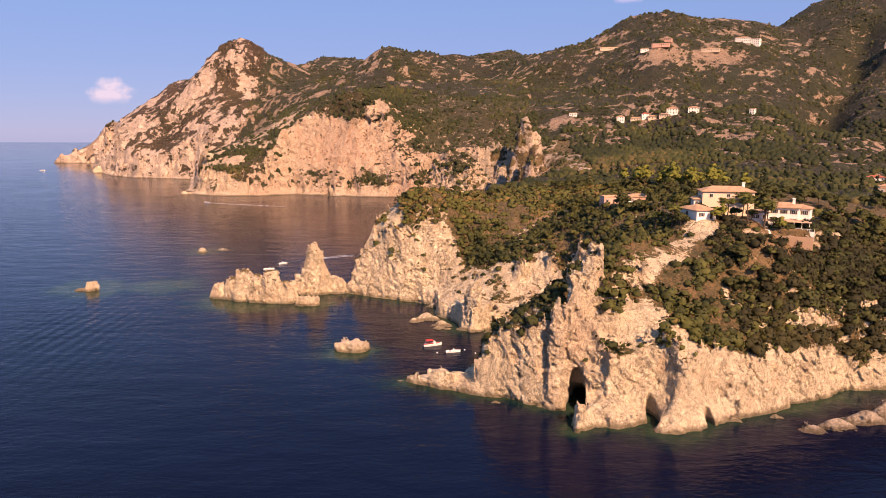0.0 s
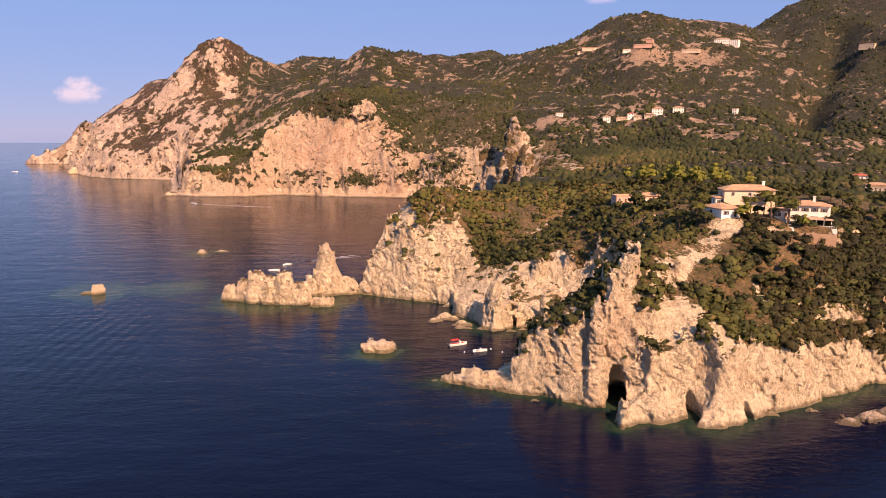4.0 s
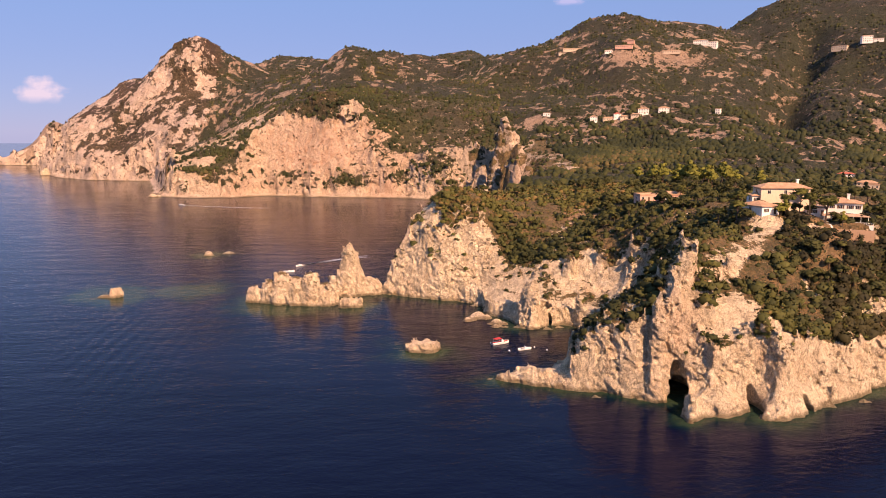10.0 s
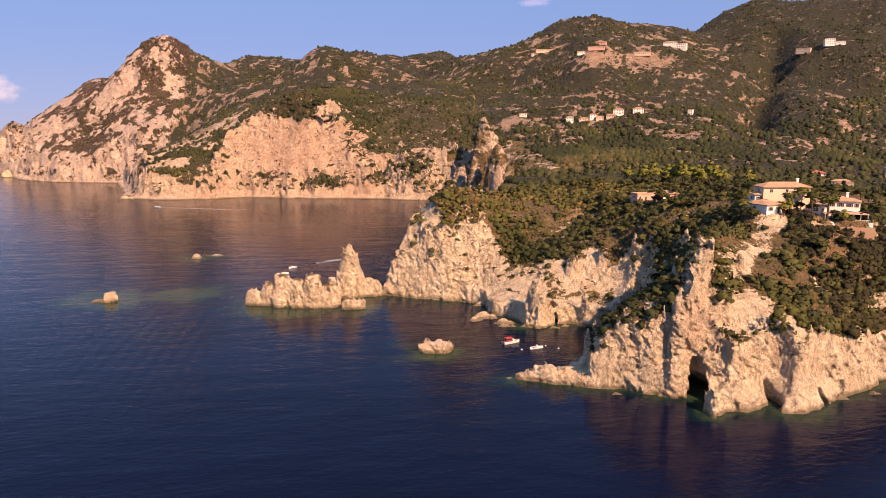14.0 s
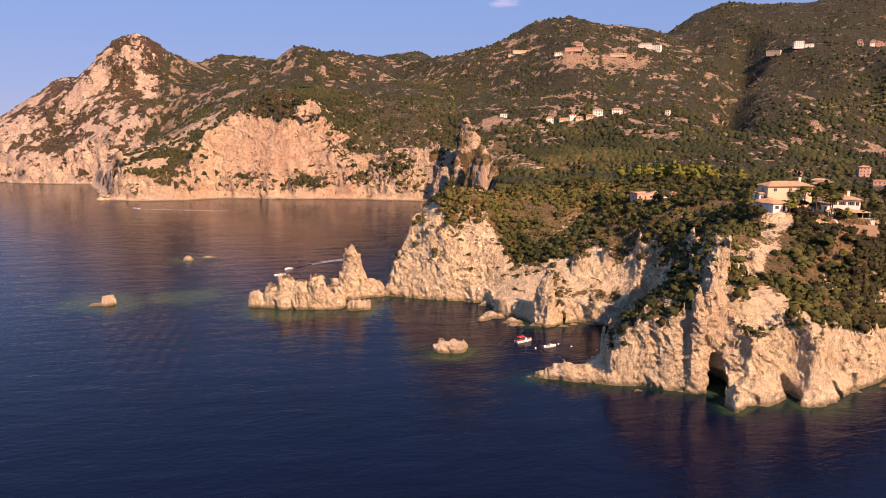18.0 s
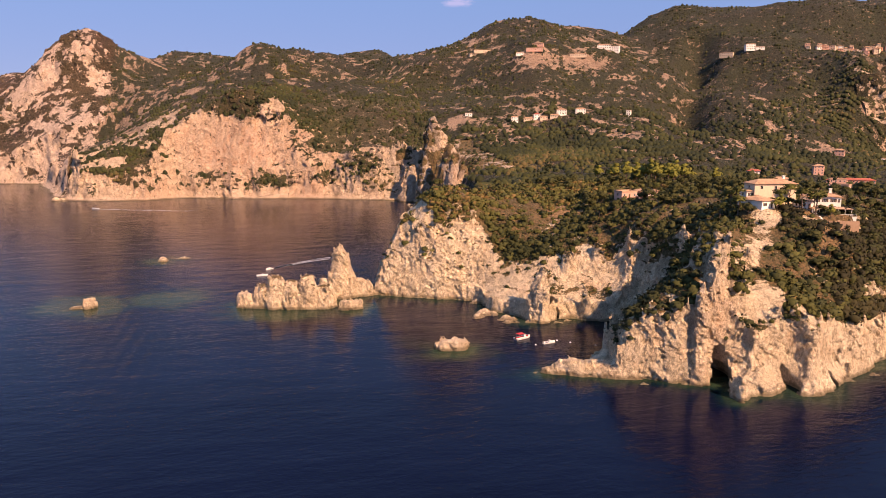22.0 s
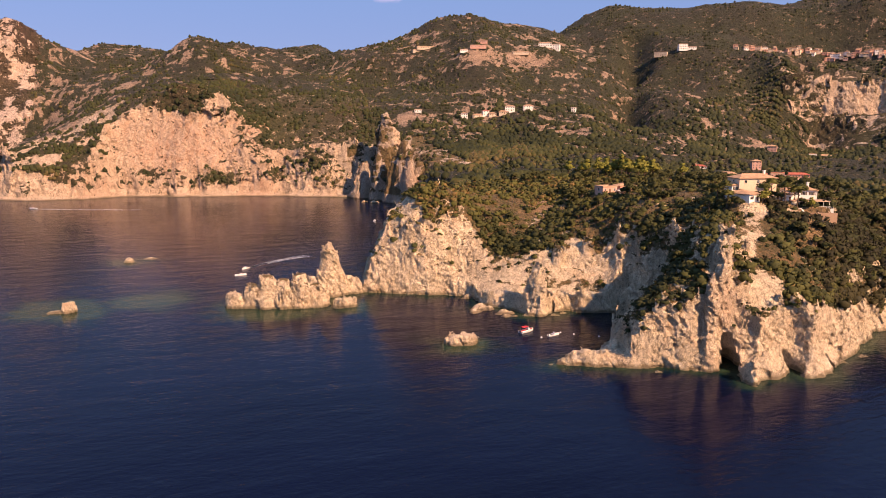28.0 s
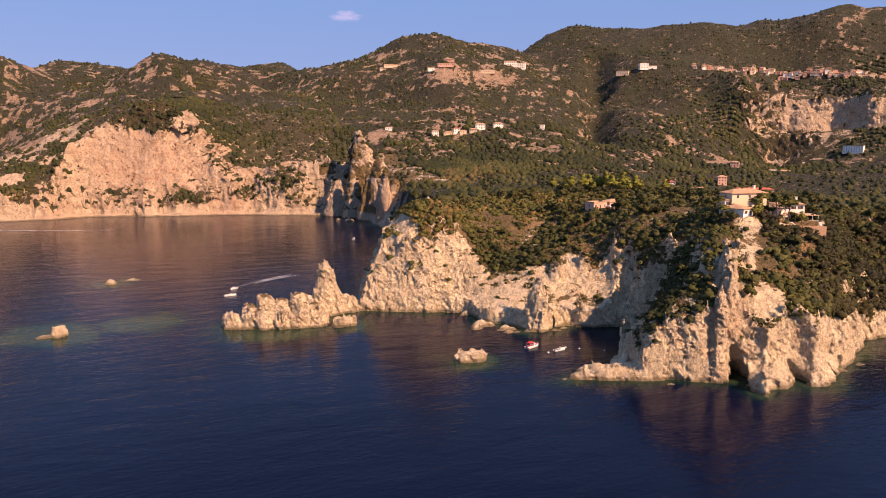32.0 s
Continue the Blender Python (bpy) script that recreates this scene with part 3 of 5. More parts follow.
# ---- the sea: one sheet to the horizon ----
xs = np.unique(np.r_[-9000, -6000, np.arange(-4000, -400, 150), np.arange(-400, 320, 4.0), np.arange(330, 2000, 100), 6000, 9000])
ys = np.unique(np.r_[-9000, -4000, np.arange(-1500, 140, 60), np.arange(140, 560, 4.0), np.arange(565, 1000, 12), np.arange(1000, 3000, 100), 6000, 9000])
gx, gy = np.meshgrid(xs, ys, indexing="ij")
off = -inland(gx, gy)
for ix, iy, r in ((-95, 346, 22), (-68, 360, 14), (-64, 333, 6), (-34.5, 259, 6), (-184, 363, 12), (-165, 486, 8), (-190, 372, 14), (-150, 375, 14)):
    off = np.minimum(off, np.hypot(gx - ix, gy - iy) - r)
shoal = np.exp(-np.clip(off, 0, None) / np.where((gy > 240) & (gy < 600), 11.0, 8.0))
wash = np.exp(-(((gx + 150 + 0.25 * (gy - 290)) / 26) ** 2 + ((gy - 285) / 60) ** 2))
idx = np.arange(gx.size).reshape(gx.shape)
quads = np.stack([idx[:-1, :-1], idx[1:, :-1], idx[1:, 1:], idx[:-1, 1:]], -1).reshape(-1, 4)
sea = new("water", mesh_from("water", np.stack([gx, gy, 0 * gx], -1).reshape(-1, 3), quads, [SEA], True, [("shoal", shoal.ravel()), ("wake", wash.ravel())]))
tagged(sea, "calm deep blue sea, green in the shallows under the cliffs", "sea", kind="structure")


# ---- the land ----
def cover(v, nrm):
    """How far scrub and soil cover the rock, and how ochre the rock is."""
    x, y, z = v.T
    up = nrm[:, 2]
    patch = fbm(x, y, z * 0.5, 14, 4)
    broad = fbm(x, y, z * 0.6, 70, 4)
    # the headland: scrub above a line along its faces, and on ledges
    front = np.interp(x, [0, 14, 20, 30, 34, 50, 62, 80, 95, 110, 130, 200], [12, 16, 19, 22, 24, 21, 23, 24, 19, 14, 10, 8])
    back = np.interp(x, [-60, -20, 4, 14, 25, 40, 60, 75, 200], [49, 46, 37, 23, 26, 27, 29, 31, 31])
    front = np.where((y > 236) & (x > 34), 7 + 0.05 * (x - 34), front)
    line = np.where(y < 270, front, np.where(y < 450, back - 12 * smooth(318, 345, y) * smooth(8, 25, x), 12))
    near = smooth(-4, 4, z - line + 8 * patch) * smooth(0.05, 0.4, up + 0.2 * patch) + 0.7 * smooth(0.62, 0.9, up + 0.2 * patch) * (z > 9)
    near = near - 0.9 * smooth(1.0, 1.35, ridged(x, y, z, 20, 3)) * smooth(0.995, 0.95, up)
    along = np.clip(((x - 66) * 27 + (y - 224) * 26) / 1405, 0, 1)
    ridge = 1.3 * np.exp(-((x - 66 - 27 * along) ** 2 + (y - 224 - 26 * along) ** 2) / 36) + 0.8 * np.exp(-(((x - 107) / 10) ** 2 + ((y - 243) / 6) ** 2)) + 0.8 * np.exp(-(((x - 62) / 9) ** 2 + ((y - 362) / 8) ** 2))
    spine = np.clip(ridge, 0, 1)
    near = near * (1 - spine) + spine * (0.47 - 0.8 * patch)
    fin = np.clip(1.4 * np.exp(-(((x - 39 - 0.45 * (y - 207)) / 6.5) ** 2 + ((y - 209) / 9) ** 2)), 0, 1) * (z > 24)
    near = near * (1 - fin) + fin * (0.5 * smooth(0.25, 0.7, up + 0.4 * patch) + 0.1)
    # the cliffs across the bay
    line = np.interp(x, [-345, -250, -225, -120, -95, -85, -65, -50, 0, 45, 90, 130], [60, 72, 92, 96, 112, 128, 128, 104, 92, 86, 70, 50])
    cliffs = smooth(-9, 9, z - line + 18 * broad) + 0.9 * smooth(0.45, 0.75, up + 0.35 * broad) * (z > 9) + 0.5 * smooth(0.3, 0.75, fbm(x + z, y, z, 32, 4)) * (z > 14)
    for cx, cz, r, rz in ((-95, 22, 30, 9), (-25, 26, 20, 9), (-160, 30, 16, 10), (-250, 22, 20, 8), (20, 40, 18, 14)):
        cliffs = cliffs + 0.9 * np.exp(-(((x - cx) / r) ** 2 + ((z - cz) / rz) ** 2))
    cliffs = cliffs - 1.5 * wall_face(x, y, z)
    # the cape: bare rock in slanting bands, brown scrub between
    bands = fbm(x + 0.8 * z, y, z * 1.6, 48, 5, 0.65)
    cape = 0.40 + 0.9 * bands + 1.3 * fbm(x, y, z, 17, 3, 0.6) + 0.9 * (up - 0.62) - 0.6 * smooth(-520, -700, x) + 0.45 * smooth(110, 180, z) * smooth(-470, -400, x) - 0.3 * smooth(70, 30, z)
    # the hills
    hills = 1.06 + 0.25 * broad - 0.7 * smooth(1.0, 1.35, ridged(x, y, z, 38, 4) + 0.3 * broad - 0.12) * (1 - 0.6 * smooth(600, 700, x) * smooth(1000, 1080, y))
    pit = lambda cx, cy, cz, r, rz: np.exp(-(((x - cx) / r) ** 2 + ((y - cy) / (1.4 * r)) ** 2 + ((z - cz) / rz) ** 2))
    hills = hills - 1.6 * pit(862, 812, 128, 75, 30) * smooth(0.95, 0.7, up) - 0.9 * pit(330, 1110, 196, 45, 16) - 0.9 * pit(415, 1105, 195, 36, 22) - 0.9 * pit(323, 785, 78, 38, 9) - pit(86, 724, 25, 18, 28) - pit(103, 852, 85, 13, 40) - pit(104, 788, 50, 16, 30) - 1.2 * pit(72, 852, 20, 26, 30) - pit(60, 700, 5, 40, 12)
    hills = hills - 0.75 * smooth(140, -200, x) * smooth(0.1, 0.45, fbm(x + z, y, z, 20, 4, 0.6)) * smooth(1.0, 0.78, up + 0.15 * broad)
    hills = hills - 0.8 * smooth(1.36, 1.52, ridged(x, y * 0.7, z * 2.0, 26, 4) + 0.5 * broad) * (1 - 0.7 * smooth(600, 700, x))
    far = smooth(640, 700, y)
    wide = np.where((x < -228) & (y > 930) & (y < np.where(x < -333, 9999, 1062)), cape, np.where((x < 128) & (y > np.where(x > 60, 886, 838)) & (y < 1062), cliffs, hills))
    low = np.where(y < 300, 5, np.where(y < 640, 8, 14))
    green = (near * (1 - far) + wide * far) * smooth(0.3 * low, low, z)
    ochre = 1.0 * pit(-135, 935, 60, 70, 45) + 0.9 * pit(-20, 940, 80, 40, 40) + 0.8 * pit(-225, 905, 15, 30, 18) + 0.8 * pit(-45, 905, 12, 20, 20) + 0.9 * pit(-180, 1370, 195, 60, 30) \
        + 0.6 * pit(40, 208, 22, 8, 12) + 0.5 * pit(80, 290, 25, 14, 16) + 0.5 * pit(75, 720, 20, 40, 40) + 0.15 * far \
        + 1.2 * pit(54, 357, 38, 10, 12) + 0.8 * pit(112, 241, 47, 9, 9) + 0.6 * pit(103, 229, 40, 6, 9) + 0.6 * pit(72, 330, 40, 6, 9)
    green = np.where(pit(-78, 962, 118, 12, 20) > 0.5, 0, green)
    return np.clip(green, 0, 1), np.clip(ochre, 0, 1)


LAND = []


def wall_face(x, y, z):
    """Where the orange wall of the far cliffs stands."""
    return np.exp(-(((x + 150) / 62) ** 4 + ((z - 60) / 30) ** 4))


def lay_land(name, verts, quads, mat, label, category="cliff"):
    nrm = normals_of(verts, quads)
    green, ochre = cover(verts, nrm)
    ob = new(name, mesh_from(name, verts, quads, [mat], name == "hills", [("green", green), ("ochre", ochre)]))
    tagged(ob, label, category, kind="structure")
    LAND.append((verts, nrm, green))
    return ob


# caves at the foot of the headland
CAVES = [(42.5, 206, 0, 5.2, 9, 7), (41, 205, 5, 2.6, 8, 8), (46, 214, 0, 4, 8, 8), (61.5, 195, 1, 1.8, 6, 7), (77, 192, 1, 1.5, 4, 5), (20, 237, 3, 5, 5, 9), (52, 268, 5, 8, 8, 8), (22, 298, 2, 3, 6, 10)]
lay_land("headland", *cliff_chunk(-16, 205, 180, 266, -2.4, 60, 0.52, 7.0, 1.5, hollows=CAVES), ROCK_NEAR,
         "pale limestone headland with sea caves and scrub on top", "headland")
lay_land("bluff", *cliff_chunk(-62, 205, 264.5, 436, -2.4, 64, 0.68, 8.5, 2.3, hollows=CAVES, calm=lambda x, y, z: 0.72 + 0.28 * smooth(2, 22, x)), ROCK_NEAR,
         "pale limestone bluff falling to a rocky cove", "bluff")
LAND[:] = [tuple(np.concatenate(v) for v in zip(*LAND))]
lay_land("sea_cliff", *cliff_chunk(-345, 128, 838, 1062, -3, 160, 1.7, 22, 5.5, calm=lambda x, y, z: 1 - 0.7 * wall_face(x, y, z)), ROCK_FAR,
         "pink and cream limestone sea cliffs across the bay", "cliff")
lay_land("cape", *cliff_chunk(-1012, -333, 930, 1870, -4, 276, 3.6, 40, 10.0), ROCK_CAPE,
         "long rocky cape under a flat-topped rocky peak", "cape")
lay_land("crag", *cliff_chunk(42, 165, 680, 884, -3, 116, 1.4, 13, 2.4), ROCK_GREY, "dark grey split crag at the head of the bay", "crag")
lay_land("inland_cliff", *cliff_chunk(752, 965, 740, 915, 40, 232, 2.4, 22, 5.0), ROCK_FAR, "tall pale cliff with orange streaks above the valley woods", "cliff")
az = np.radians(np.arange(-48, 64, 0.17))
rr = np.exp(np.arange(math.log(190), math.log(2700), 0.0072))
ga, gr = np.meshgrid(az, rr, indexing="ij")
gx, gy = -70 + gr * np.sin(ga), gr * np.cos(ga)
gz = height(gx, gy)
gz = gz + smooth(400, 900, gy) * crags(gx, gy, gz, 40, 2.5, False)
idx = np.arange(gx.size).reshape(gx.shape)
quads = np.stack([idx[:-1, :-1], idx[1:, :-1], idx[1:, 1:], idx[:-1, 1:]], -1).reshape(-1, 4)
inside = np.zeros(gx.shape, bool)
for x0, x1, y0, y1 in ((-62, 205, 178, 436), (-345, 128, 838, 1062), (42, 165, 680, 884), (-1012, -333, 930, 1870), (752, 965, 740, 915)):
    m = 0.012 * y0
    inside |= (gx > x0 + m) & (gx < x1 - m) & (gy > y0 + m) & (gy < y1 - m)
inside |= gz < -3
quads = quads[~inside.ravel()[quads].all(1)]
used, quads = np.unique(quads, return_inverse=True)
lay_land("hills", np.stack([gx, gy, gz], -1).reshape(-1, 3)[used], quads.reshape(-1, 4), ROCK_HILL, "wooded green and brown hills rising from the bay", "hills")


# ---- rocks in the sea ----
def sea_rock(name, label, lobes, cell, size, amount, power=1.8, stone=None):
    """A rock of rounded cones: x, y, half width, half depth, height."""
    L = np.array(lobes, float)
    x0, y0 = (L[:, :2] - L[:, 2:4] * 1.5).min(0) - 2 * cell
    x1, y1 = (L[:, :2] + L[:, 2:4] * 1.5).max(0) + 2 * cell

    def shape(x, y):
        h = np.full(x.shape, -3.0)
        for px, py, w, d, tall in lobes:
            r = np.sqrt(((x - px) / w) ** 2 + ((y - py) / d) ** 2)
            h = np.maximum(h, tall * (1 - np.clip(r, 0, 2) ** power) - 0.3)
        return h

    verts, quads = cliff_chunk(x0, x1, y0, y1, -1.8, L[:, 4].max() * 1.25 + 2, cell, size, amount, shape, least=40)
    base = np.array([*L[:, :2].mean(0), 0.0])
    nrm = normals_of(verts, quads)
    green = np.clip(smooth(0.6, 0.95, nrm[:, 2]) * (verts[:, 2] > 0.55 * L[:, 4].max()) * (L[:, 4].max() > 12), 0, 1)
    ob = new(name, mesh_from(name, verts - base, quads, [stone or ROCK_NEAR], False, [("green", green), ("ochre", 0.1 + 0 * green)]))
    ob.location = base
    return tagged(ob, label, "rock")


sea_rock("islet", "jagged pale limestone islet standing off the point", [(-112, 350, 5, 5, 7), (-104, 348, 6, 6, 11), (-98, 346, 7, 7, 15), (-91, 344, 7, 7, 13.5), (-84, 342, 7, 7, 16), (-77, 341, 7, 6, 11), (-114, 353, 3, 4, 6)], 0.45, 5.5, 1.6, 2.4)
sea_rock("rock_pinnacle", "pointed pale limestone sea stack with tufts of scrub", [(-66, 362, 11, 9, 17), (-66, 362, 7.5, 7, 26), (-56, 362, 7, 6, 9), (-74, 362, 5, 6, 10)], 0.5, 4, 1.6)
sea_rock("boulder", "low pale boulder beside the islet", [(-66, 333, 4, 3, 4.4), (-62.5, 333.5, 3.4, 2.6, 4.0)], 0.3, 2.2, 1.2, 3.0)
sea_rock("boulder", "flat-topped pale boulder alone in dark water", [(-36, 262.5, 4.6, 3.6, 3.5), (-32.5, 262, 4.8, 3.8, 3.9), (-39, 263, 2, 2, 2.2)], 0.3, 2.2, 1.1, 4.0)
sea_rock("boulder", "small tilted pale rock in open water", [(-184, 364.5, 3.4, 3, 5.0), (-189, 364.5, 4.5, 2.2, 1.4)], 0.3, 2.2, 1.0, 2.4)
sea_rock("boulder", "small rounded pale rock far out in the bay", [(-166, 485, 3.4, 3, 3.4)], 0.35, 3, 0.6)
sea_rock("boulder", "low brown reef rock beside a larger one", [(-154, 492, 5, 2, 1.6)], 0.35, 3, 0.5)
sea_rock("ledge", "low grey rock ledge reaching into the sea", [(105, 188, 4, 2, 2), (113, 190.5, 6, 2.6, 3), (123, 194, 7, 3, 4), (134, 198.5, 8, 3.4, 5.5), (147, 204, 9, 4, 7), (160, 211, 10, 5, 9)], 0.45, 3.5, 1.5, 1.5, ROCK_GREY)


# ---- scrub and woods ----
def lump(seed, levels=1):
    """A rough ball for a crown: triangles."""
    bm = bmesh.new()
    bmesh.ops.create_icosphere(bm, subdivisions=levels, radius=1)
    bm.verts.ensure_lookup_table()
    v = np.array([p.co for p in bm.verts])
    q = np.array([[p.index for p in f.verts] for f in bm.faces])
    bm.free()
    k = 1 + 0.55 * fbm(v[:, 0] + seed * 9, v[:, 1], v[:, 2], 0.6, 2)
    return v * k[:, None] * (1, 1, 0.9) + (0, 0, 0.5), q


def clump(leaves, size, seed, levels=1):
    """A lumpy bush, one metre in radius: a rough core with leaf cards round it, in triangles."""
    g = np.random.default_rng(seed)
    lobes = g.normal(size=(4, 3)) * (0.40, 0.40, 0.18)
    way = g.normal(size=(leaves, 3))
    way /= np.linalg.norm(way, axis=1, keepdims=True)
    way[:, 2] = np.where(way[:, 2] < -0.25, -way[:, 2], way[:, 2])
    mid = lobes[g.integers(0, 4, leaves)] + way * g.uniform(0.55, 0.74, (leaves, 1)) * (1, 1, 0.85)
    nrm = way + g.normal(size=(leaves, 3)) * 0.30
    nrm /= np.linalg.norm(nrm, axis=1, keepdims=True)
    a = np.cross(nrm, g.normal(size=(leaves, 3)))
    a /= np.linalg.norm(a, axis=1, keepdims=True)
    b = np.cross(nrm, a)
    s = size * g.uniform(0.55, 1.2, (leaves, 1))
    vs = [np.stack([mid - a * s, mid - b * s * 0.8, mid + a * s, mid + b * s * 0.8], 1).reshape(-1, 3)]
    four = np.arange(leaves)[:, None] * 4
    qs, base = [four + (0, 1, 2), four + (0, 2, 3)], leaves * 4
    v, q = lump(seed * 3, levels)
    vs.append((v - (0, 0, 0.5)) * (0.78, 0.74, 0.62) + 0.5 * lobes[0])
    qs.append(q + base)
    return np.concatenate(vs) + (0, 0, 0.45), np.concatenate(qs)


def scatter(shapes, at, radius, tall, g, mat, name):
    """One mesh of many bushes."""
    vs, qs, tones, outs, base = [], [], [], [], 0
    pick = g.integers(0, len(shapes), len(at))
    turn = g.uniform(0, 6.28, len(at))
    # tone drops on the slope below the villa: its shade, painted into the leaves
    tone = np.clip(0.47 - 0.26 * smooth(60, 100, at[:, 0]) * smooth(262, 250, at[:, 1]) + 0.55 * fbm(at[:, 0], at[:, 1], at[:, 2], 55, 3) + g.normal(size=len(at)) * 0.17, 0, 1)
    for n, (v, q) in enumerate(shapes):
        m = pick == n
        k = int(m.sum())
        if not k:
            continue
        c, s = np.cos(turn[m])[:, None], np.sin(turn[m])[:, None]
        x, y, z = v[None, :, 0], v[None, :, 1], v[None, :, 2]
        r = radius[m][:, None]
        w = np.stack([(x * c - y * s) * r, (x * s + y * c) * r, z * tall[m][:, None] * r], -1) + at[m][:, None]
        vs.append(w.reshape(-1, 3))
        qs.append((q[None] + (np.arange(k) * len(v))[:, None, None] + base).reshape(-1, q.shape[1]))
        tones.append(np.repeat(tone[m], len(v)) + np.tile(0.16 * fbm(v[:, 0] * 5, v[:, 1] * 5, v[:, 2] * 5 + n, 1.0, 2), k))
        o = np.stack([x * c - y * s, x * s + y * c, 0 * c + z - 0.15], -1)
        outs.append((o / np.maximum(np.linalg.norm(o, axis=-1, keepdims=True), 1e-6)).reshape(-1, 3))
        base += k * len(v)
    return mesh_from(name, np.concatenate(vs), np.concatenate(qs), [mat], True, [("tone", np.concatenate(tones))], np.concatenate(outs))


def sites(land, count, g, least, steep, patchy=0.1, wide=18):
    """Random places on a piece of land where scrub grows, weighted by its cover."""
    verts, nrm, green = land
    w = np.where((green > least) & (nrm[:, 2] > steep), green, 0) * np.clip(0.5 + 0.9 * fbm(verts[:, 0], verts[:, 1], verts[:, 2], wide, 4, 0.7), patchy, 2)
    return verts[g.choice(len(verts), count, p=w / w.sum())] + g.normal(size=(count, 3)) * (0.4, 0.4, 0)


g = np.random.default_rng(21)
BUSHES = [clump(20, 0.27, n) for n in range(10)]
seen = (LAND[0][0][:, 0] < 135) | (LAND[0][0][:, 1] < 275)
at = sites(tuple(v[seen] for v in LAND[0]), 12500, g, 0.5, 0.1, 0.16)
at = at[np.hypot(at[:, 0] - 110, at[:, 1] - 262) > 15]
for cx, cy, rx, ry in ((112, 239, 10, 8), (119, 243, 9, 6), (103, 228, 7, 6), (54, 357, 9, 6), (72, 330, 9, 4), (89, 341, 12, 6), (122, 228, 6, 5)):
    at = at[((at[:, 0] - cx) / rx) ** 2 + ((at[:, 1] - cy) / ry) ** 2 + 1.3 * fbm(at[:, 0], at[:, 1], 0 * at[:, 2], 5, 2) > 0.7]
radius = (0.5 + 2.1 * g.random(len(at)) ** 2.2) * np.where(at[:, 2] > 20, 1.0, 0.6)
bush = new("scrub", scatter(BUSHES, at - (0, 0, 0.3), radius, g.uniform(0.8, 1.15, len(at)), g, LEAF, "scrub"))
tagged(bush, "dense olive green and brown maquis scrub on the headland", "scrub", kind="stuff")
m = (LAND[0][0][:, 0] > 92) & (LAND[0][0][:, 1] < 262) & (LAND[0][0][:, 2] > 9) & (np.hypot(LAND[0][0][:, 0] - 116, LAND[0][0][:, 1] - 262) > 17)
at = sites(tuple(v[m] for v in LAND[0]), 1700, g, 0.6, 0.1, 0.3)
for cx, cy, rx, ry in ((112, 239, 11, 9), (119, 243, 10, 7), (103, 228, 8, 7), (122, 228, 6, 5)):
    at = at[((at[:, 0] - cx) / rx) ** 2 + ((at[:, 1] - cy) / ry) ** 2 + 1.3 * fbm(at[:, 0], at[:, 1], 0 * at[:, 2], 5, 2) > 0.7]
grove = new("thicket", scatter([clump(48, 0.20, 40 + n) for n in range(6)], at, 1.1 + 1.7 * g.random(len(at)) ** 1.5, g.uniform(0.8, 1.1, len(at)), g, LEAF_DARK, "thicket"))
tagged(grove, "thick olive green wood on the slope below the villa", "thicket", kind="stuff")
FINE, COARSE = [lump(n, 2) for n in range(5)], [lump(n, 1) for n in range(6)]
for land, count, lo, hi, reach, shapes, label in ((LAND[5], 6500, 1.0, 3.4, (150, 720), FINE, "thick dark green woods in the valley behind the villa"),
                                                  (LAND[5], 15000, 1.2, 4.0, (700, 930), COARSE, "dark green woods on the slopes above the valley"),
                                                  (LAND[5], 30000, 0.8, 3.0, (920, 3000), COARSE, "dark green and brown scrub over the hillsides"),
                                                  (LAND[3], 220, 1.0, 2.6, (0, 3000), FINE, "dark green scrub round the split crag"),
                                                  (LAND[1], 2600, 1.2, 3.4, (0, 3000), COARSE, "dark scrub on the ledges of the sea cliffs"),
                                                  (LAND[2], 6500, 0.9, 2.4, (0, 3000), COARSE, "sparse brown scrub on the rocky cape")):
    m = (land[0][:, 1] > reach[0]) & (land[0][:, 1] < reach[1]) & (land[0][:, 2] > 4)
    at = sites(tuple(v[m] for v in land), count, g, 0.4, 0.25, 0.15, 60)
    woods = new("woods", scatter(shapes, at - (0, 0, 0.6), lo + (hi - lo) * g.random(len(at)) ** 1.8, g.uniform(0.7, 1.2, len(at)), g, LEAF_CAPE if land is LAND[2] else LEAF_FAR, "woods"))
    tagged(woods, label, "woods", kind="stuff")


# ---- materials of built things ----
def plaster(name, color, stain=0.35):
    n = Nodes(name)
    big, fine = n.noise(0.25, 4), n.noise(2.5, 4, 0.6, (1, 1, 0.3))
    c = n.mix(n.span(big, 0.35, 0.7, 0, stain), color, tuple(0.72 * v for v in color))
    c = n.mix(n.span(fine, 0.5, 0.75, 0, stain), c, tuple(0.55 * v for v in color))
    return n.done(c, 0.85, n.bump(fine, 0.2, 0.03))


def tiles(name, color):
    n = Nodes(name)
    mid, fine = n.noise(0.5, 4), n.noise(4, 4)
    wave = n.tree.nodes.new("ShaderNodeTexWave")
    wave.inputs["Scale"].default_value, wave.inputs["Distortion"].default_value = 1.1, 0.6
    n.tree.links.new(n.place, wave.inputs["Vector"])
    c = n.mix(n.span(mid, 0.35, 0.7), color, tuple(0.6 * v for v in color))
    c = n.mix(n.span(fine, 0.5, 0.7, 0, 0.5), c, (0.45, 0.30, 0.2))
    return n.done(c, 0.85, n.bump(wave.outputs["Fac"], 0.5, 0.08))


def plain(name, color, rough=0.6, **more):
    n = Nodes(name)
    c = n.mix(n.span(n.noise(3, 4), 0.4, 0.7, 0, 0.3), color, tuple(0.6 * v for v in color))
    return n.done(c, rough, **more)


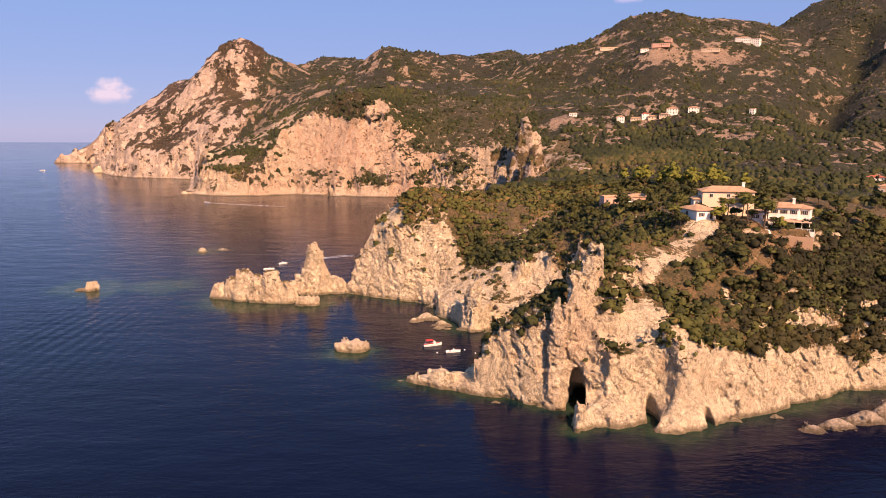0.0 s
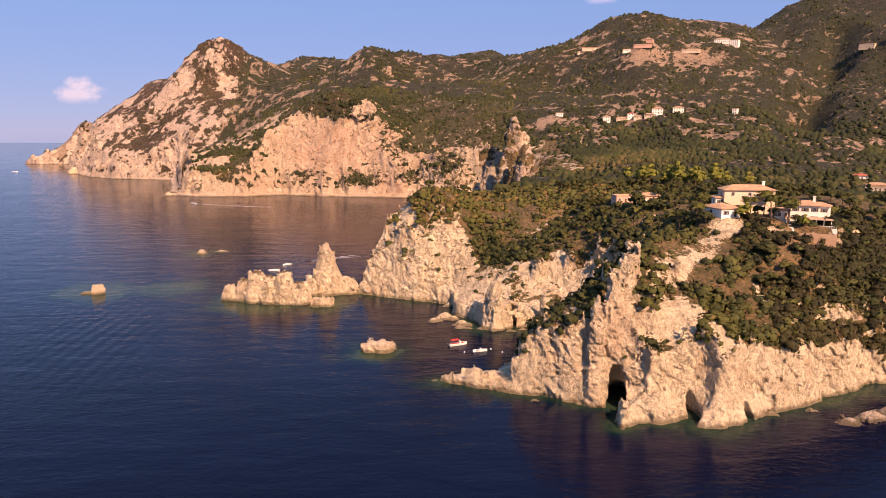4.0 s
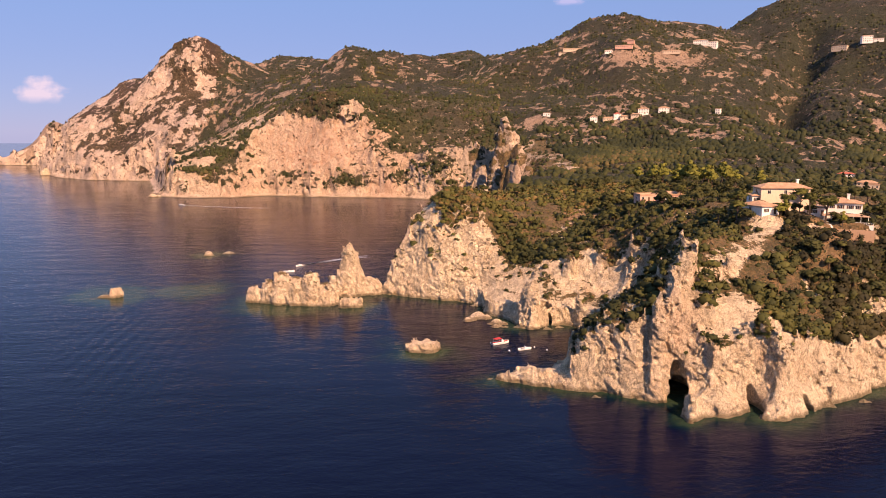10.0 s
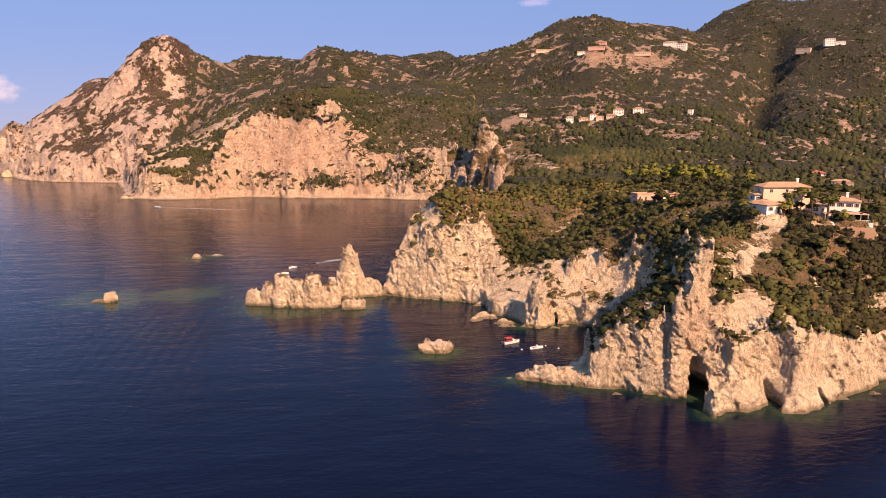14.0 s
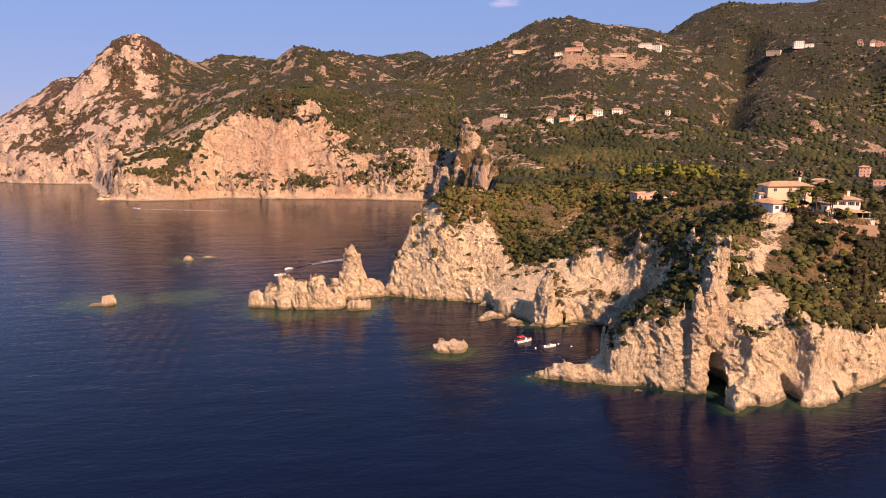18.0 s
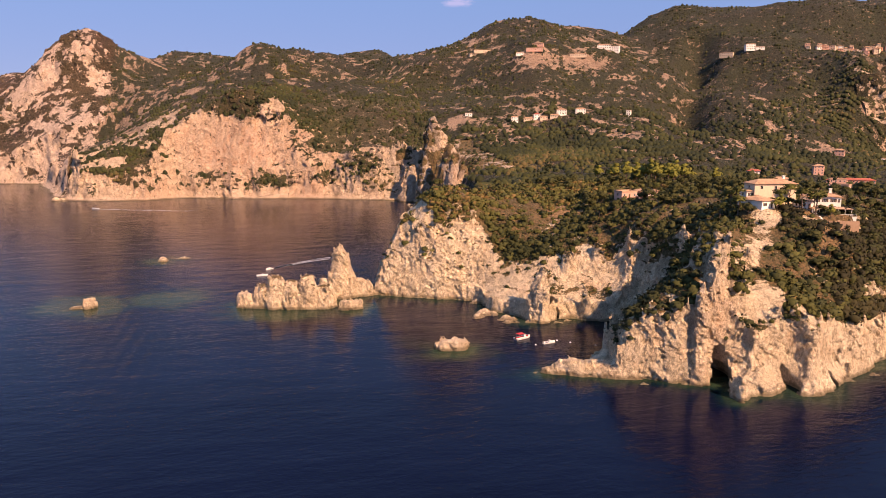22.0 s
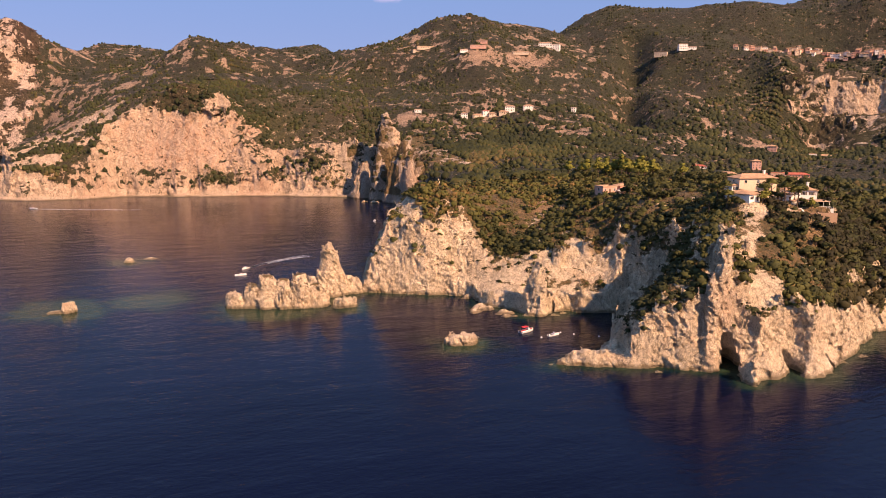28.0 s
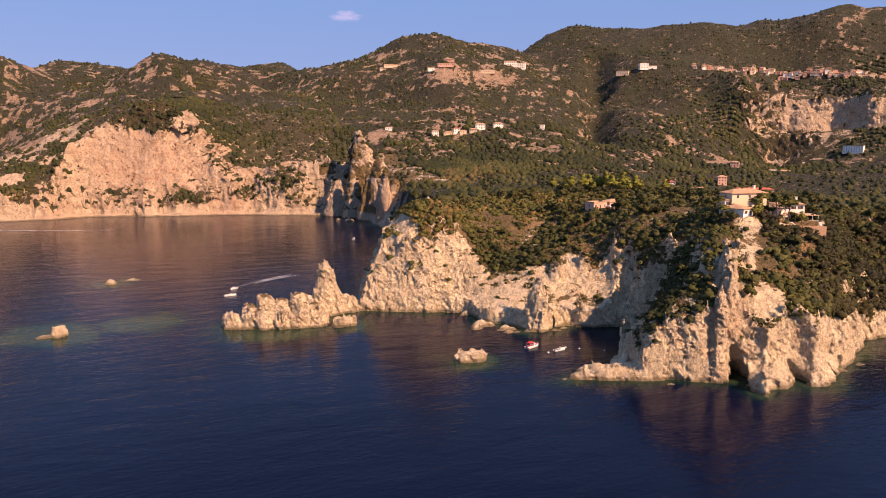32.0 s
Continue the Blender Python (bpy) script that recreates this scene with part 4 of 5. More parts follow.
CREAM, WHITE, PINK, SAND, ROSE = (plaster(k, c) for k, c in (("cream_plaster", (0.68, 0.52, 0.37)), ("white_plaster", (0.80, 0.77, 0.70)), ("pink_plaster", (0.60, 0.35, 0.26)),
                                                             ("sand_plaster", (0.58, 0.46, 0.33)), ("rose_plaster", (0.56, 0.30, 0.21))))
TERRACOTTA, RED_TILE, PALE_TILE = tiles("terracotta_tiles", (0.46, 0.28, 0.155)), tiles("red_tiles", (0.40, 0.09, 0.05)), tiles("pale_tiles", (0.50, 0.33, 0.21))
GLASS = plain("dark_glass", (0.02, 0.025, 0.03), 0.1)
TIMBER = plain("brown_shutters", (0.10, 0.055, 0.03), 0.7)
FRAME = plain("white_frames", (0.6, 0.58, 0.54), 0.5)
BARK = plain("bark", (0.09, 0.06, 0.04), 0.9)
STONE = plaster("terrace_stone", (0.40, 0.26, 0.16), 0.6)


def part(name, bm, mat, parent, label="", at=(0, 0, 0)):
    me = bpy.data.meshes.new(name)
    bm.to_mesh(me)
    bm.free()
    me.materials.append(mat)
    ob = new(name, me)
    ob.parent, ob.location = parent, at
    if label:
        ob["label"] = label
    return ob


def share(name, me, parent, at=(0, 0, 0), turn=0.0):
    ob = new(name, me)
    ob.parent, ob.location, ob.rotation_euler = parent, at, (0, 0, turn)
    return ob


def thing(name, at, turn, label, category, group=""):
    ob = new(name)
    ob.location, ob.rotation_euler = at, (0, 0, radians(turn))
    return tagged(ob, label, category, group)


def box(bm, x0, x1, y0, y1, z0, z1):
    v = [bm.verts.new(p) for p in ((x0, y0, z0), (x1, y0, z0), (x1, y1, z0), (x0, y1, z0), (x0, y0, z1), (x1, y0, z1), (x1, y1, z1), (x0, y1, z1))]
    for f in ((3, 2, 1, 0), (4, 5, 6, 7), (0, 1, 5, 4), (1, 2, 6, 5), (2, 3, 7, 6), (3, 0, 4, 7)):
        bm.faces.new([v[i] for i in f])
    return bm


def boxes(*dims):
    bm = bmesh.new()
    for d in dims:
        box(bm, *d)
    return bm


def mesh_of(name, bm, mat):
    me = bpy.data.meshes.new(name)
    bm.to_mesh(me)
    bm.free()
    me.materials.append(mat)
    return me


def hip_roof(w, d, rise_, over, hip=True, thick=0.22):
    """A tiled roof over w by d, from its eaves at zero height."""
    bm = bmesh.new()
    x, y = w / 2 + over, d / 2 + over
    run = (x - min(x, y) * 0.9) if hip else x
    low = [bm.verts.new(p) for p in ((-x, -y, 0), (x, -y, 0), (x, y, 0), (-x, y, 0))]
    base = [bm.verts.new((p.co.x, p.co.y, -thick)) for p in low]
    a, b = bm.verts.new((-run, 0, rise_)), bm.verts.new((run, 0, rise_))
    for f in ((low[0], low[1], b, a), (low[2], low[3], a, b), (low[1], low[2], b), (low[3], low[0], a), tuple(reversed(base))):
        bm.faces.new(f)
    for i in range(4):
        bm.faces.new((base[i], base[(i + 1) % 4], low[(i + 1) % 4], low[i]))
    return bm


WINDOW = mesh_of("window", boxes((-0.62, 0.62, -0.06, 0.05, -0.06, 0.03), (-0.62, 0.62, -0.04, 0.05, 1.3, 1.38), (-0.62, -0.54, -0.04, 0.05, 0, 1.3), (0.54, 0.62, -0.04, 0.05, 0, 1.3), (-0.03, 0.03, -0.03, 0.05, 0, 1.3)), FRAME)
PANE = mesh_of("pane", boxes((-0.54, 0.54, -0.012, 0.04, 0.03, 1.3)), GLASS)
SHUTTER = mesh_of("shutter", boxes((-0.26, 0.26, -0.05, 0, 0, 1.32), (-0.22, 0.22, -0.07, -0.05, 0.1, 0.6), (-0.22, 0.22, -0.07, -0.05, 0.72, 1.22)), TIMBER)
DOOR = mesh_of("door", boxes((-0.5, 0.5, -0.05, 0.04, 0, 2.1), (-0.4, 0.4, -0.07, -0.05, 0.2, 0.95), (-0.4, 0.4, -0.07, -0.05, 1.1, 1.95)), TIMBER)


def house(at, turn, w, d, storeys, wall, roof, label, flat=False, group="", shutters=True, doors=1, chimney=False, step=3.0, name="house", foot=3.0, lit=None):
    """A plastered house: body, roof, windows with panes and shutters, doors."""
    ob = thing(name, at, turn, label, "house", group)
    h = 3.0 * storeys
    part("wall", boxes((-w / 2, w / 2, -d / 2, d / 2, -foot, h)), wall, ob)
    if flat:
        t, o = 0.25, 0.15
        part("roof", boxes((-w / 2 - o, w / 2 + o, -d / 2 - o, d / 2 + o, h, h + 0.25), (-w / 2 - o, w / 2 + o, -d / 2 - o, -d / 2 - o + t, h + 0.25, h + 0.8), (-w / 2 - o, w / 2 + o, d / 2 + o - t, d / 2 + o, h + 0.25, h + 0.8),
                           (-w / 2 - o, -w / 2 - o + t, -d / 2, d / 2, h + 0.25, h + 0.8), (w / 2 + o - t, w / 2 + o, -d / 2, d / 2, h + 0.25, h + 0.8)), roof, ob)
    else:
        part("roof", hip_roof(w, d, min(w, d) * 0.2, 0.55), roof, ob, at=(0, 0, h + 0.2))
    if chimney:
        c = part("chimney", boxes((-0.45, 0.45, -0.4, 0.4, -1, 2.2), (-0.6, 0.6, -0.55, 0.55, 2.2, 2.45)), WHITE, ob, at=(w * 0.34, d * 0.1, h + 0.8))
    many = max(2, int(w / step))
    for floor in lit or range(storeys):
        for k in range(many):
            x = (k + 0.5) * w / many - w / 2
            if floor == 0 and k in (many // 2,) and doors:
                share("door", DOOR, ob, (x, -d / 2, 0.02))
                continue
            win = share("window", WINDOW, ob, (x, -d / 2, 3.0 * floor + 0.95))
            share("pane", PANE, win)
            if shutters:
                share("shutter", SHUTTER, win, (-0.9, -0.02, 0))
                share("shutter", SHUTTER, win, (0.9, -0.02, 0))
        for side in (-1, 1):
            win = share("window", WINDOW, ob, (side * w / 2, 0, 3.0 * floor + 0.95), side * math.pi / 2)
            share("pane", PANE, win)
    return ob


# ---- the villa on the headland ----
villa = house((107.5, 267.0, 52), -9, 18.5, 9, 3, CREAM, TERRACOTTA, "large cream villa with a terracotta hip roof above the cliff", chimney=True, name="villa", step=6.0, shutters=False, lit=(2,))
house((93.5, 257.5, 52.2), 14, 8, 12, 1, WHITE, TERRACOTTA, "low white annexe with a terracotta roof beside the villa", name="annexe", step=4)
house((99, 268, 52), -9, 7, 6, 2, WHITE, TERRACOTTA, "small white wing behind the annexe with a tiled roof", name="annexe", step=4)
house((123.5, 256.5, 50.2), -30, 12.5, 8, 2, WHITE, TERRACOTTA, "white two-storey restaurant wing with tiled roof and terrace", name="restaurant", chimney=True)
house((132.5, 259.5, 49.4), -35, 7, 6, 2, WHITE, TERRACOTTA, "white gabled end house beside the restaurant terrace", name="annexe", step=3.5)
house((115.5, 256, 51.3), -9, 6, 4, 1, WHITE, PALE_TILE, "small white lean-to in front of the villa", name="annexe", step=4)

terrace = thing("terrace", (122.3, 248.3, 48.9), -28, "white restaurant terrace with a pale awning and balustrade", "terrace")
part("slab", boxes((-9, 9, -2.8, 2.5, -4, 0)), WHITE, terrace)
part("awning", hip_roof(15, 4.6, 0.7, 0.3, True, 0.1), PALE_TILE, terrace, "pale tan canvas awning", (0, 0.2, 3.0))
POST = mesh_of("post", boxes((-0.09, 0.09, -0.09, 0.09, 0, 2.95)), FRAME)
BALUSTER = mesh_of("baluster", boxes((-0.06, 0.06, -0.06, 0.06, 0, 0.85)), WHITE)
part("handrail", boxes((-9, 9, -2.8, -2.62, 0.85, 0.97)), WHITE, terrace)
for k in range(7):
    share("post", POST, terrace, (-7.2 + 2.4 * k, -2.2, 0))
for k in range(25):
    share("baluster", BALUSTER, terrace, (-8.9 + 0.74 * k, -2.71, 0))
STEP = mesh_of("step", boxes((-1.2, 1.2, -0.16, 0.16, -0.6, 0)), WHITE)
stair = thing("stair", (114.2, 246.3, 49.2), -28, "white stair running down in front of the terrace", "stair")
for k in range(10):
    share("step", STEP, stair, (0.32 * k * 0.3, -0.32 * k, -0.17 * k))
wall_low = thing("terrace_wall", (118.5, 241.5, 47.2), -25, "long low retaining wall below the terrace", "wall")
part("wall", boxes((-9, 9, -0.3, 0.3, -4, 0.4)), STONE, wall_low)

# ---- the pink pavilions ----
for px, py, w, mat, k in ((83.5, 347, 9.5, PINK, 0), (97, 350, 11, PINK, 1)):
    house((px, py, 48.3), 6, w, 7, 1, mat, TERRACOTTA if k else PALE_TILE, "pink single-storey pavilion with a pale tiled roof among trees", flat=not k, name="pavilion", shutters=False)
shade = thing("awning", (92, 343, 47), 6, "white canvas awning on posts beside the pavilions", "awning")
part("canvas", boxes((-4, 4, -2, 2, 2.5, 2.62)), WHITE, shade)
for px in (-3.8, 3.8):
    for py in (-1.8, 1.8):
        share("post", POST, shade, (px, py, 0))

# ---- houses in the valley and on the hillsides ----
def settle(x, y):
    return float(height(np.array([float(x)]), np.array([float(y)]))[0])


FACING = lambda x, y: math.degrees(math.atan2(x + 75, y)) * -1
g = np.random.default_rng(5)
SCATTERED = [  # x, y, width, depth, storeys, wall, roof, flat, words
    (285, 1236, 34, 9, 1, SAND, PALE_TILE, True, "long low sand-coloured house on the ridge"), (268, 1240, 14, 8, 1, SAND, TERRACOTTA, False, "small tan house beside a long one on the ridge"),
    (314, 1130, 12, 8, 1, WHITE, PALE_TILE, True, "white flat-roofed wing of the hill hotel"), (336, 1122, 26, 8, 1, PINK, PALE_TILE, True, "long pink hotel terrace on the hillside"), (348, 1136, 18, 7, 1, PINK, TERRACOTTA, False, "upper pink hotel block with a tiled roof"),
    (412, 1118, 26, 10, 1, SAND, PALE_TILE, True, "low sand-coloured building above a bare rock slope"), (470, 1143, 22, 11, 2, WHITE, TERRACOTTA, False, "white two-storey house with brown roof on the crest"), (486, 1134, 15, 10, 3, WHITE, PALE_TILE, True, "tall white house stepping down the crest"),
    (687, 1110, 22, 12, 2, SAND, PALE_TILE, True, "flat-roofed tan house in the upper valley"), (714, 1086, 15, 11, 3, WHITE, PALE_TILE, True, "tall white house in the upper valley"), (728, 1078, 14, 9, 1, WHITE, PALE_TILE, True, "low white house in the upper valley"),
    (172, 941, 9, 7, 1, WHITE, PALE_TILE, True, "small white cottage in the woods"), (226, 908, 9, 7, 2, WHITE, TERRACOTTA, False, "small white house with a brown roof"), (244, 905, 13, 7, 1, SAND, TERRACOTTA, False, "low tan house among the trees"),
    (256, 906, 8, 7, 2, WHITE, RED_TILE, False, "white cottage with a red tiled roof"), (263, 899, 10, 6, 1, SAND, TERRACOTTA, False, "low tan cottage with tiled roof"), (276, 892, 12, 7, 1, SAND, TERRACOTTA, False, "long tan cottage in the olive groves"),
    (286, 893, 13, 8, 2, WHITE, TERRACOTTA, False, "white two-storey house among olive trees"), (311, 889, 13, 8, 2, WHITE, TERRACOTTA, False, "white two-storey house with a wide front"), (391, 905, 6, 7, 2, WHITE, PALE_TILE, True, "narrow white house alone in the woods"),
    (500, 932, 30, 8, 1, WHITE, PALE_TILE, True, "long white house on a bare shoulder"), (586, 735, 11, 8, 2, PINK, TERRACOTTA, False, "pink house with a brown roof in the valley"), (480, 651, 10, 8, 3, PINK, TERRACOTTA, False, "tall pink house in the valley"),
    (497, 668, 9, 7, 2, PINK, TERRACOTTA, False, "pink house behind another in the valley"), (392, 640, 14, 8, 1, WHITE, RED_TILE, False, "white house with a red roof among dark trees"), (483, 600, 30, 10, 1, ROSE, RED_TILE, False, "long red-roofed building behind the villa"),
    (450, 592, 18, 9, 1, ROSE, RED_TILE, False, "red-roofed house beside a longer one"), (655, 735, 9, 7, 1, WHITE, PALE_TILE, True, "low white house in the valley woods"), (672, 730, 15, 8, 1, SAND, TERRACOTTA, False, "tan house in the valley woods"),
    (800, 724, 26, 12, 3, WHITE, PALE_TILE, True, "large white hotel with three floors under the cliff"), (420, 560, 14, 9, 2, PINK, PALE_TILE, True, "flat-roofed pink house in the valley"), (300, 430, 12, 9, 2, PINK, PALE_TILE, True, "flat-roofed pink house behind the headland"),
    (330, 520, 12, 8, 1, SAND, PALE_TILE, True, "low tan house behind the headland"), (345, 545, 14, 8, 1, SAND, TERRACOTTA, False, "tan house with a brown roof behind the headland")]
for x, y, w, d, storeys, wall, roof, flat, words in SCATTERED:
    house((x, y, settle(x, y) + 0.6), FACING(x, y) + g.uniform(-14, 14), w, d, storeys, wall, roof, words, flat, shutters=False, foot=2.5)
for k in range(130):
    t = 6 * k / 129
    x, y = np.interp(t, range(7), (802, 900, 972, 1010, 1036, 1080, 1112)), np.interp(t, range(7), (1048, 1056, 1036, 982, 918, 886, 845))
    x, y = x + g.normal() * 4, y + g.normal() * 5
    wall = (PINK, SAND, WHITE, ROSE, CREAM)[g.integers(0, 5)]
    house((x, y, settle(x, y) + 0.8), FACING(x, y) + g.uniform(-25, 25), g.uniform(5.5, 10), g.uniform(5.5, 7), 1 + int(g.random() < 0.25), wall, (TERRACOTTA, PALE_TILE, TERRACOTTA)[g.integers(0, 3)],
          "plastered village house with a tiled roof on the mountainside", bool(g.random() < 0.3), "houses of the hill village", False, 1, foot=2.5)


# ---- trees ----
def card_mesh(name, clumps, size, mat, seed, tone):
    """A crown of several leafy clumps: x, y, z, radius, squash."""
    g2 = np.random.default_rng(seed)
    vs, qs, base = [], [], 0
    for cx, cy, cz, r, sq in clumps:
        v, q = clump(int(22 * r * r) + 16, size / r, int(g2.integers(1, 9999)))
        vs.append(v * (r, r, r * sq) + (cx, cy, cz - 0.45 * r * sq))
        qs.append(q + base)
        base += len(v)
    v = np.concatenate(vs)
    out = np.concatenate([(p - (cx, cy, cz - 0.3 * r)) / r for p, (cx, cy, cz, r, sq) in zip(vs, clumps)])
    out /= np.maximum(np.linalg.norm(out, axis=1, keepdims=True), 1e-6)
    return mesh_from(name, v, np.concatenate(qs), [mat], True, [("tone", np.clip(tone + 0.1 * g2.normal(size=len(v)), 0, 1))], out)


def trunk_mesh(tall, wide, limbs, seed, lean=0.08):
    """A tapered, slightly bent trunk with limbs."""
    g2 = np.random.default_rng(seed)
    bm = bmesh.new()

    def limb(a, b, r0, r1):
        a, b = Vector(a), Vector(b)
        up = (b - a).normalized()
        side = up.orthogonal().normalized()
        across = up.cross(side)
        rings = [[bm.verts.new(p + (side * math.cos(k * 1.0472) + across * math.sin(k * 1.0472)) * r) for k in range(6)] for p, r in ((a, r0), (b, r1))]
        for k in range(6):
            bm.faces.new((rings[0][k], rings[0][(k + 1) % 6], rings[1][(k + 1) % 6], rings[1][k]))

    mid = (lean * tall * 0.5, 0.03 * tall, tall * 0.5)
    top = (lean * tall, 0, tall)
    limb((0, 0, -0.8), mid, wide, wide * 0.75)
    limb(mid, top, wide * 0.75, wide * 0.4)
    for k in range(limbs):
        a = 6.28 * k / limbs + g2.uniform(0, 1)
        z = tall * g2.uniform(0.55, 0.9)
        limb((lean * z, 0, z), (lean * z + math.cos(a) * tall * 0.3, math.sin(a) * tall * 0.3, z + tall * 0.22), wide * 0.4, wide * 0.15)
    return mesh_of("trunk", bm, BARK)


GOLD = leaf_material("golden_leaves", (0.08, 0.09, 0.012), (0.20, 0.19, 0.03), (0.24, 0.17, 0.05))
PINE_LEAF = leaf_material("pine_needles", (0.030, 0.040, 0.008), (0.095, 0.095, 0.018), (0.15, 0.11, 0.03))
DARK_LEAF = leaf_material("cypress_leaves", (0.010, 0.015, 0.005), (0.028, 0.036, 0.010), (0.05, 0.05, 0.02))
KINDS = {
    "pine": (trunk_mesh(6.5, 0.28, 5, 1), card_mesh("crown", [(0.5, 0, 7, 2.3, 0.6), (1.9, 0.7, 6.5, 1.7, 0.6), (-1.1, -0.9, 6.4, 1.8, 0.6), (0.2, 1.5, 7.4, 1.6, 0.6)], 0.42, PINE_LEAF, 3, 0.6)),
    "oak": (trunk_mesh(3.6, 0.3, 5, 2), card_mesh("crown", [(0.2, 0, 4.4, 2.4, 0.85), (1.7, 0.9, 3.7, 1.7, 0.8), (-1.5, -0.6, 3.9, 1.8, 0.8), (-0.2, 1.6, 5.0, 1.5, 0.8), (0.6, -1.6, 3.6, 1.6, 0.8)], 0.46, LEAF, 4, 0.35)),
    "golden": (trunk_mesh(6, 0.3, 5, 3), card_mesh("crown", [(0.2, 0, 7.6, 2.4, 1.0), (1.6, 0.6, 6.2, 1.9, 1.0), (-1.5, -0.5, 6.4, 2.0, 1.0), (0, 0.3, 9.6, 1.5, 1.0)], 0.5, GOLD, 5, 0.5)),
    "cypress": (trunk_mesh(3, 0.2, 0, 4, 0), card_mesh("crown", [(0, 0, 2.6, 1.1, 1.5), (0, 0, 4.8, 1.15, 1.4), (0, 0, 7.0, 0.95, 1.4), (0, 0, 9.0, 0.6, 1.6)], 0.38, DARK_LEAF, 6, 0.4)),
    "olive": (trunk_mesh(2.2, 0.26, 4, 5), card_mesh("crown", [(0.2, 0, 2.9, 1.7, 0.8), (1.1, 0.6, 2.5, 1.2, 0.8), (-1.0, -0.4, 2.6, 1.3, 0.8)], 0.36, LEAF, 7, 0.6)),
}
WORDS = {"pine": ("umbrella pine with a bare trunk and yellow-green crown", "pine tree"), "oak": ("dark green holm oak with a dense rounded crown", "oak tree"),
         "golden": ("tall yellow-green tree in a grove behind the houses", "tree"), "cypress": ("slender dark cypress standing among other trees", "cypress"), "olive": ("grey-green olive tree with a low crown", "olive tree")}
FIRST = {}


def plant(kind, x, y, size, z=None):
    at = pose(x, y, (settle(x, y) if z is None else z) - 0.3, 0, 0, g.uniform(0, 360)) @ Matrix.Diagonal((size, size, size * g.uniform(0.9, 1.15), 1))
    ob = thing(f"{kind}_tree", (0, 0, 0), 0, *WORDS[kind], f"{kind} trees on the headland")
    share("trunk", KINDS[kind][0], ob)
    share("crown", KINDS[kind][1], ob)
    ob.matrix_world = at


for x, y, s in ((108.5, 248.5, 1.1), (113.5, 247, 1.25), (101, 346, 1.0), (120, 372, 1.2), (60, 330, 0.8), (104.5, 257, 0.95), (111, 259.5, 1.05), (101.5, 253.5, 0.85), (116.5, 251.5, 0.9), (88, 262, 1.1), (84, 256, 1.0), (90, 268, 1.2), (80, 262, 1.0)):
    plant("pine", x, y, s)
for x, y, s in ((97.5, 250, 0.75), (100.5, 251, 0.8), (118, 243.5, 0.7)):
    plant("golden", x, y, s * 0.8)
for x, y, s in ((99.5, 254.5, 0.8), (106, 253.5, 0.7), (112.5, 254.5, 0.75), (118.5, 248.5, 0.7), (96, 262, 0.9), (86, 252, 0.9)):
    plant("oak", x, y, s)
for k in range(26):
    plant("golden", 112 + 55 * g.random(), 385 + 55 * g.random(), g.uniform(0.9, 1.4))
for k in range(30):
    plant("cypress", g.uniform(80, 330), g.uniform(400, 620), g.uniform(0.9, 1.5))
verts, nrm, green = LAND[0]
w = np.where((green > 0.5) & (nrm[:, 2] > 0.5) & (verts[:, 2] > 26) & (np.hypot(verts[:, 0] - 110, verts[:, 1] - 262) > 19) & (np.hypot(verts[:, 0] - 90, verts[:, 1] - 348) > 14), 1.0, 0.0)
w = w * (np.hypot(verts[:, 0] - 94, (verts[:, 1] - 243) * 1.4) > 17) * (np.hypot(verts[:, 0] - 120, verts[:, 1] - 246) > 11) * (np.hypot(verts[:, 0] - 54, verts[:, 1] - 355) > 10)
w = w * np.where((verts[:, 0] > 92) & (verts[:, 1] < 262), 1.2, np.where((verts[:, 0] > 55) & (verts[:, 1] > 258), 1.5, 0.25))
for n in g.choice(len(verts), 260, p=w / w.sum(), replace=False):
    x, y, z = verts[n]
    plant("oak" if g.random() < 0.75 else "olive", x, y, g.uniform(0.6, 1.15), z)


# ---- boats ----
def hull(length, beam, deep, rise_):
    """A pointed open hull with a flat stern."""
    bm = bmesh.new()
    rings = []
    for k in range(9):
        t = k / 8
        wide = beam / 2 * max(0.0, 1 - max(0, t - 0.35) ** 2 / 0.4225) ** 0.8
        wide = max(wide, 0.02)
        sheer = rise_ * (0.75 + 0.4 * t * t)
        x = length * (t - 0.5)
        rings.append([bm.verts.new(p) for p in ((x, -wide, sheer), (x, -wide * 0.8, 0.0), (x, 0, -deep), (x, wide * 0.8, 0.0), (x, wide, sheer), (x, wide * 0.82, sheer), (x, wide * 0.7, 0.15), (x, -wide * 0.7, 0.15), (x, -wide * 0.82, sheer))])
    for a, b in zip(rings, rings[1:]):
        for i in range(9):
            bm.faces.new((a[i], a[(i + 1) % 9], b[(i + 1) % 9], b[i]))
    bm.faces.new(rings[0][::-1])
    bm.faces.new(rings[-1])
    return bm


RED_PAINT, WHITE_PAINT, RED_CLOTH = plain("red_paint", (0.40, 0.02, 0.015), 0.3), plain("white_paint", (0.75, 0.74, 0.72), 0.3), plain("red_canvas", (0.45, 0.03, 0.03), 0.8)
ROD = mesh_of("pole", boxes((-0.03, 0.03, -0.03, 0.03, 0, 1.5)), FRAME)
red = thing("boat", (-3.4, 267.8, 0.05), 20, "red and white motorboat with a red canopy at anchor", "boat")
part("hull", hull(7.4, 2.5, 0.4, 0.85), RED_PAINT, red, "red painted hull")
part("gunwale", hull(7.6, 2.65, -0.55, 0.95), WHITE_PAINT, red, "white gunwale")
part("canopy", hip_roof(2.8, 2.0, 0.3, 0.1, True, 0.06), RED_CLOTH, red, "red canvas canopy", (-1.3, 0, 2.3))
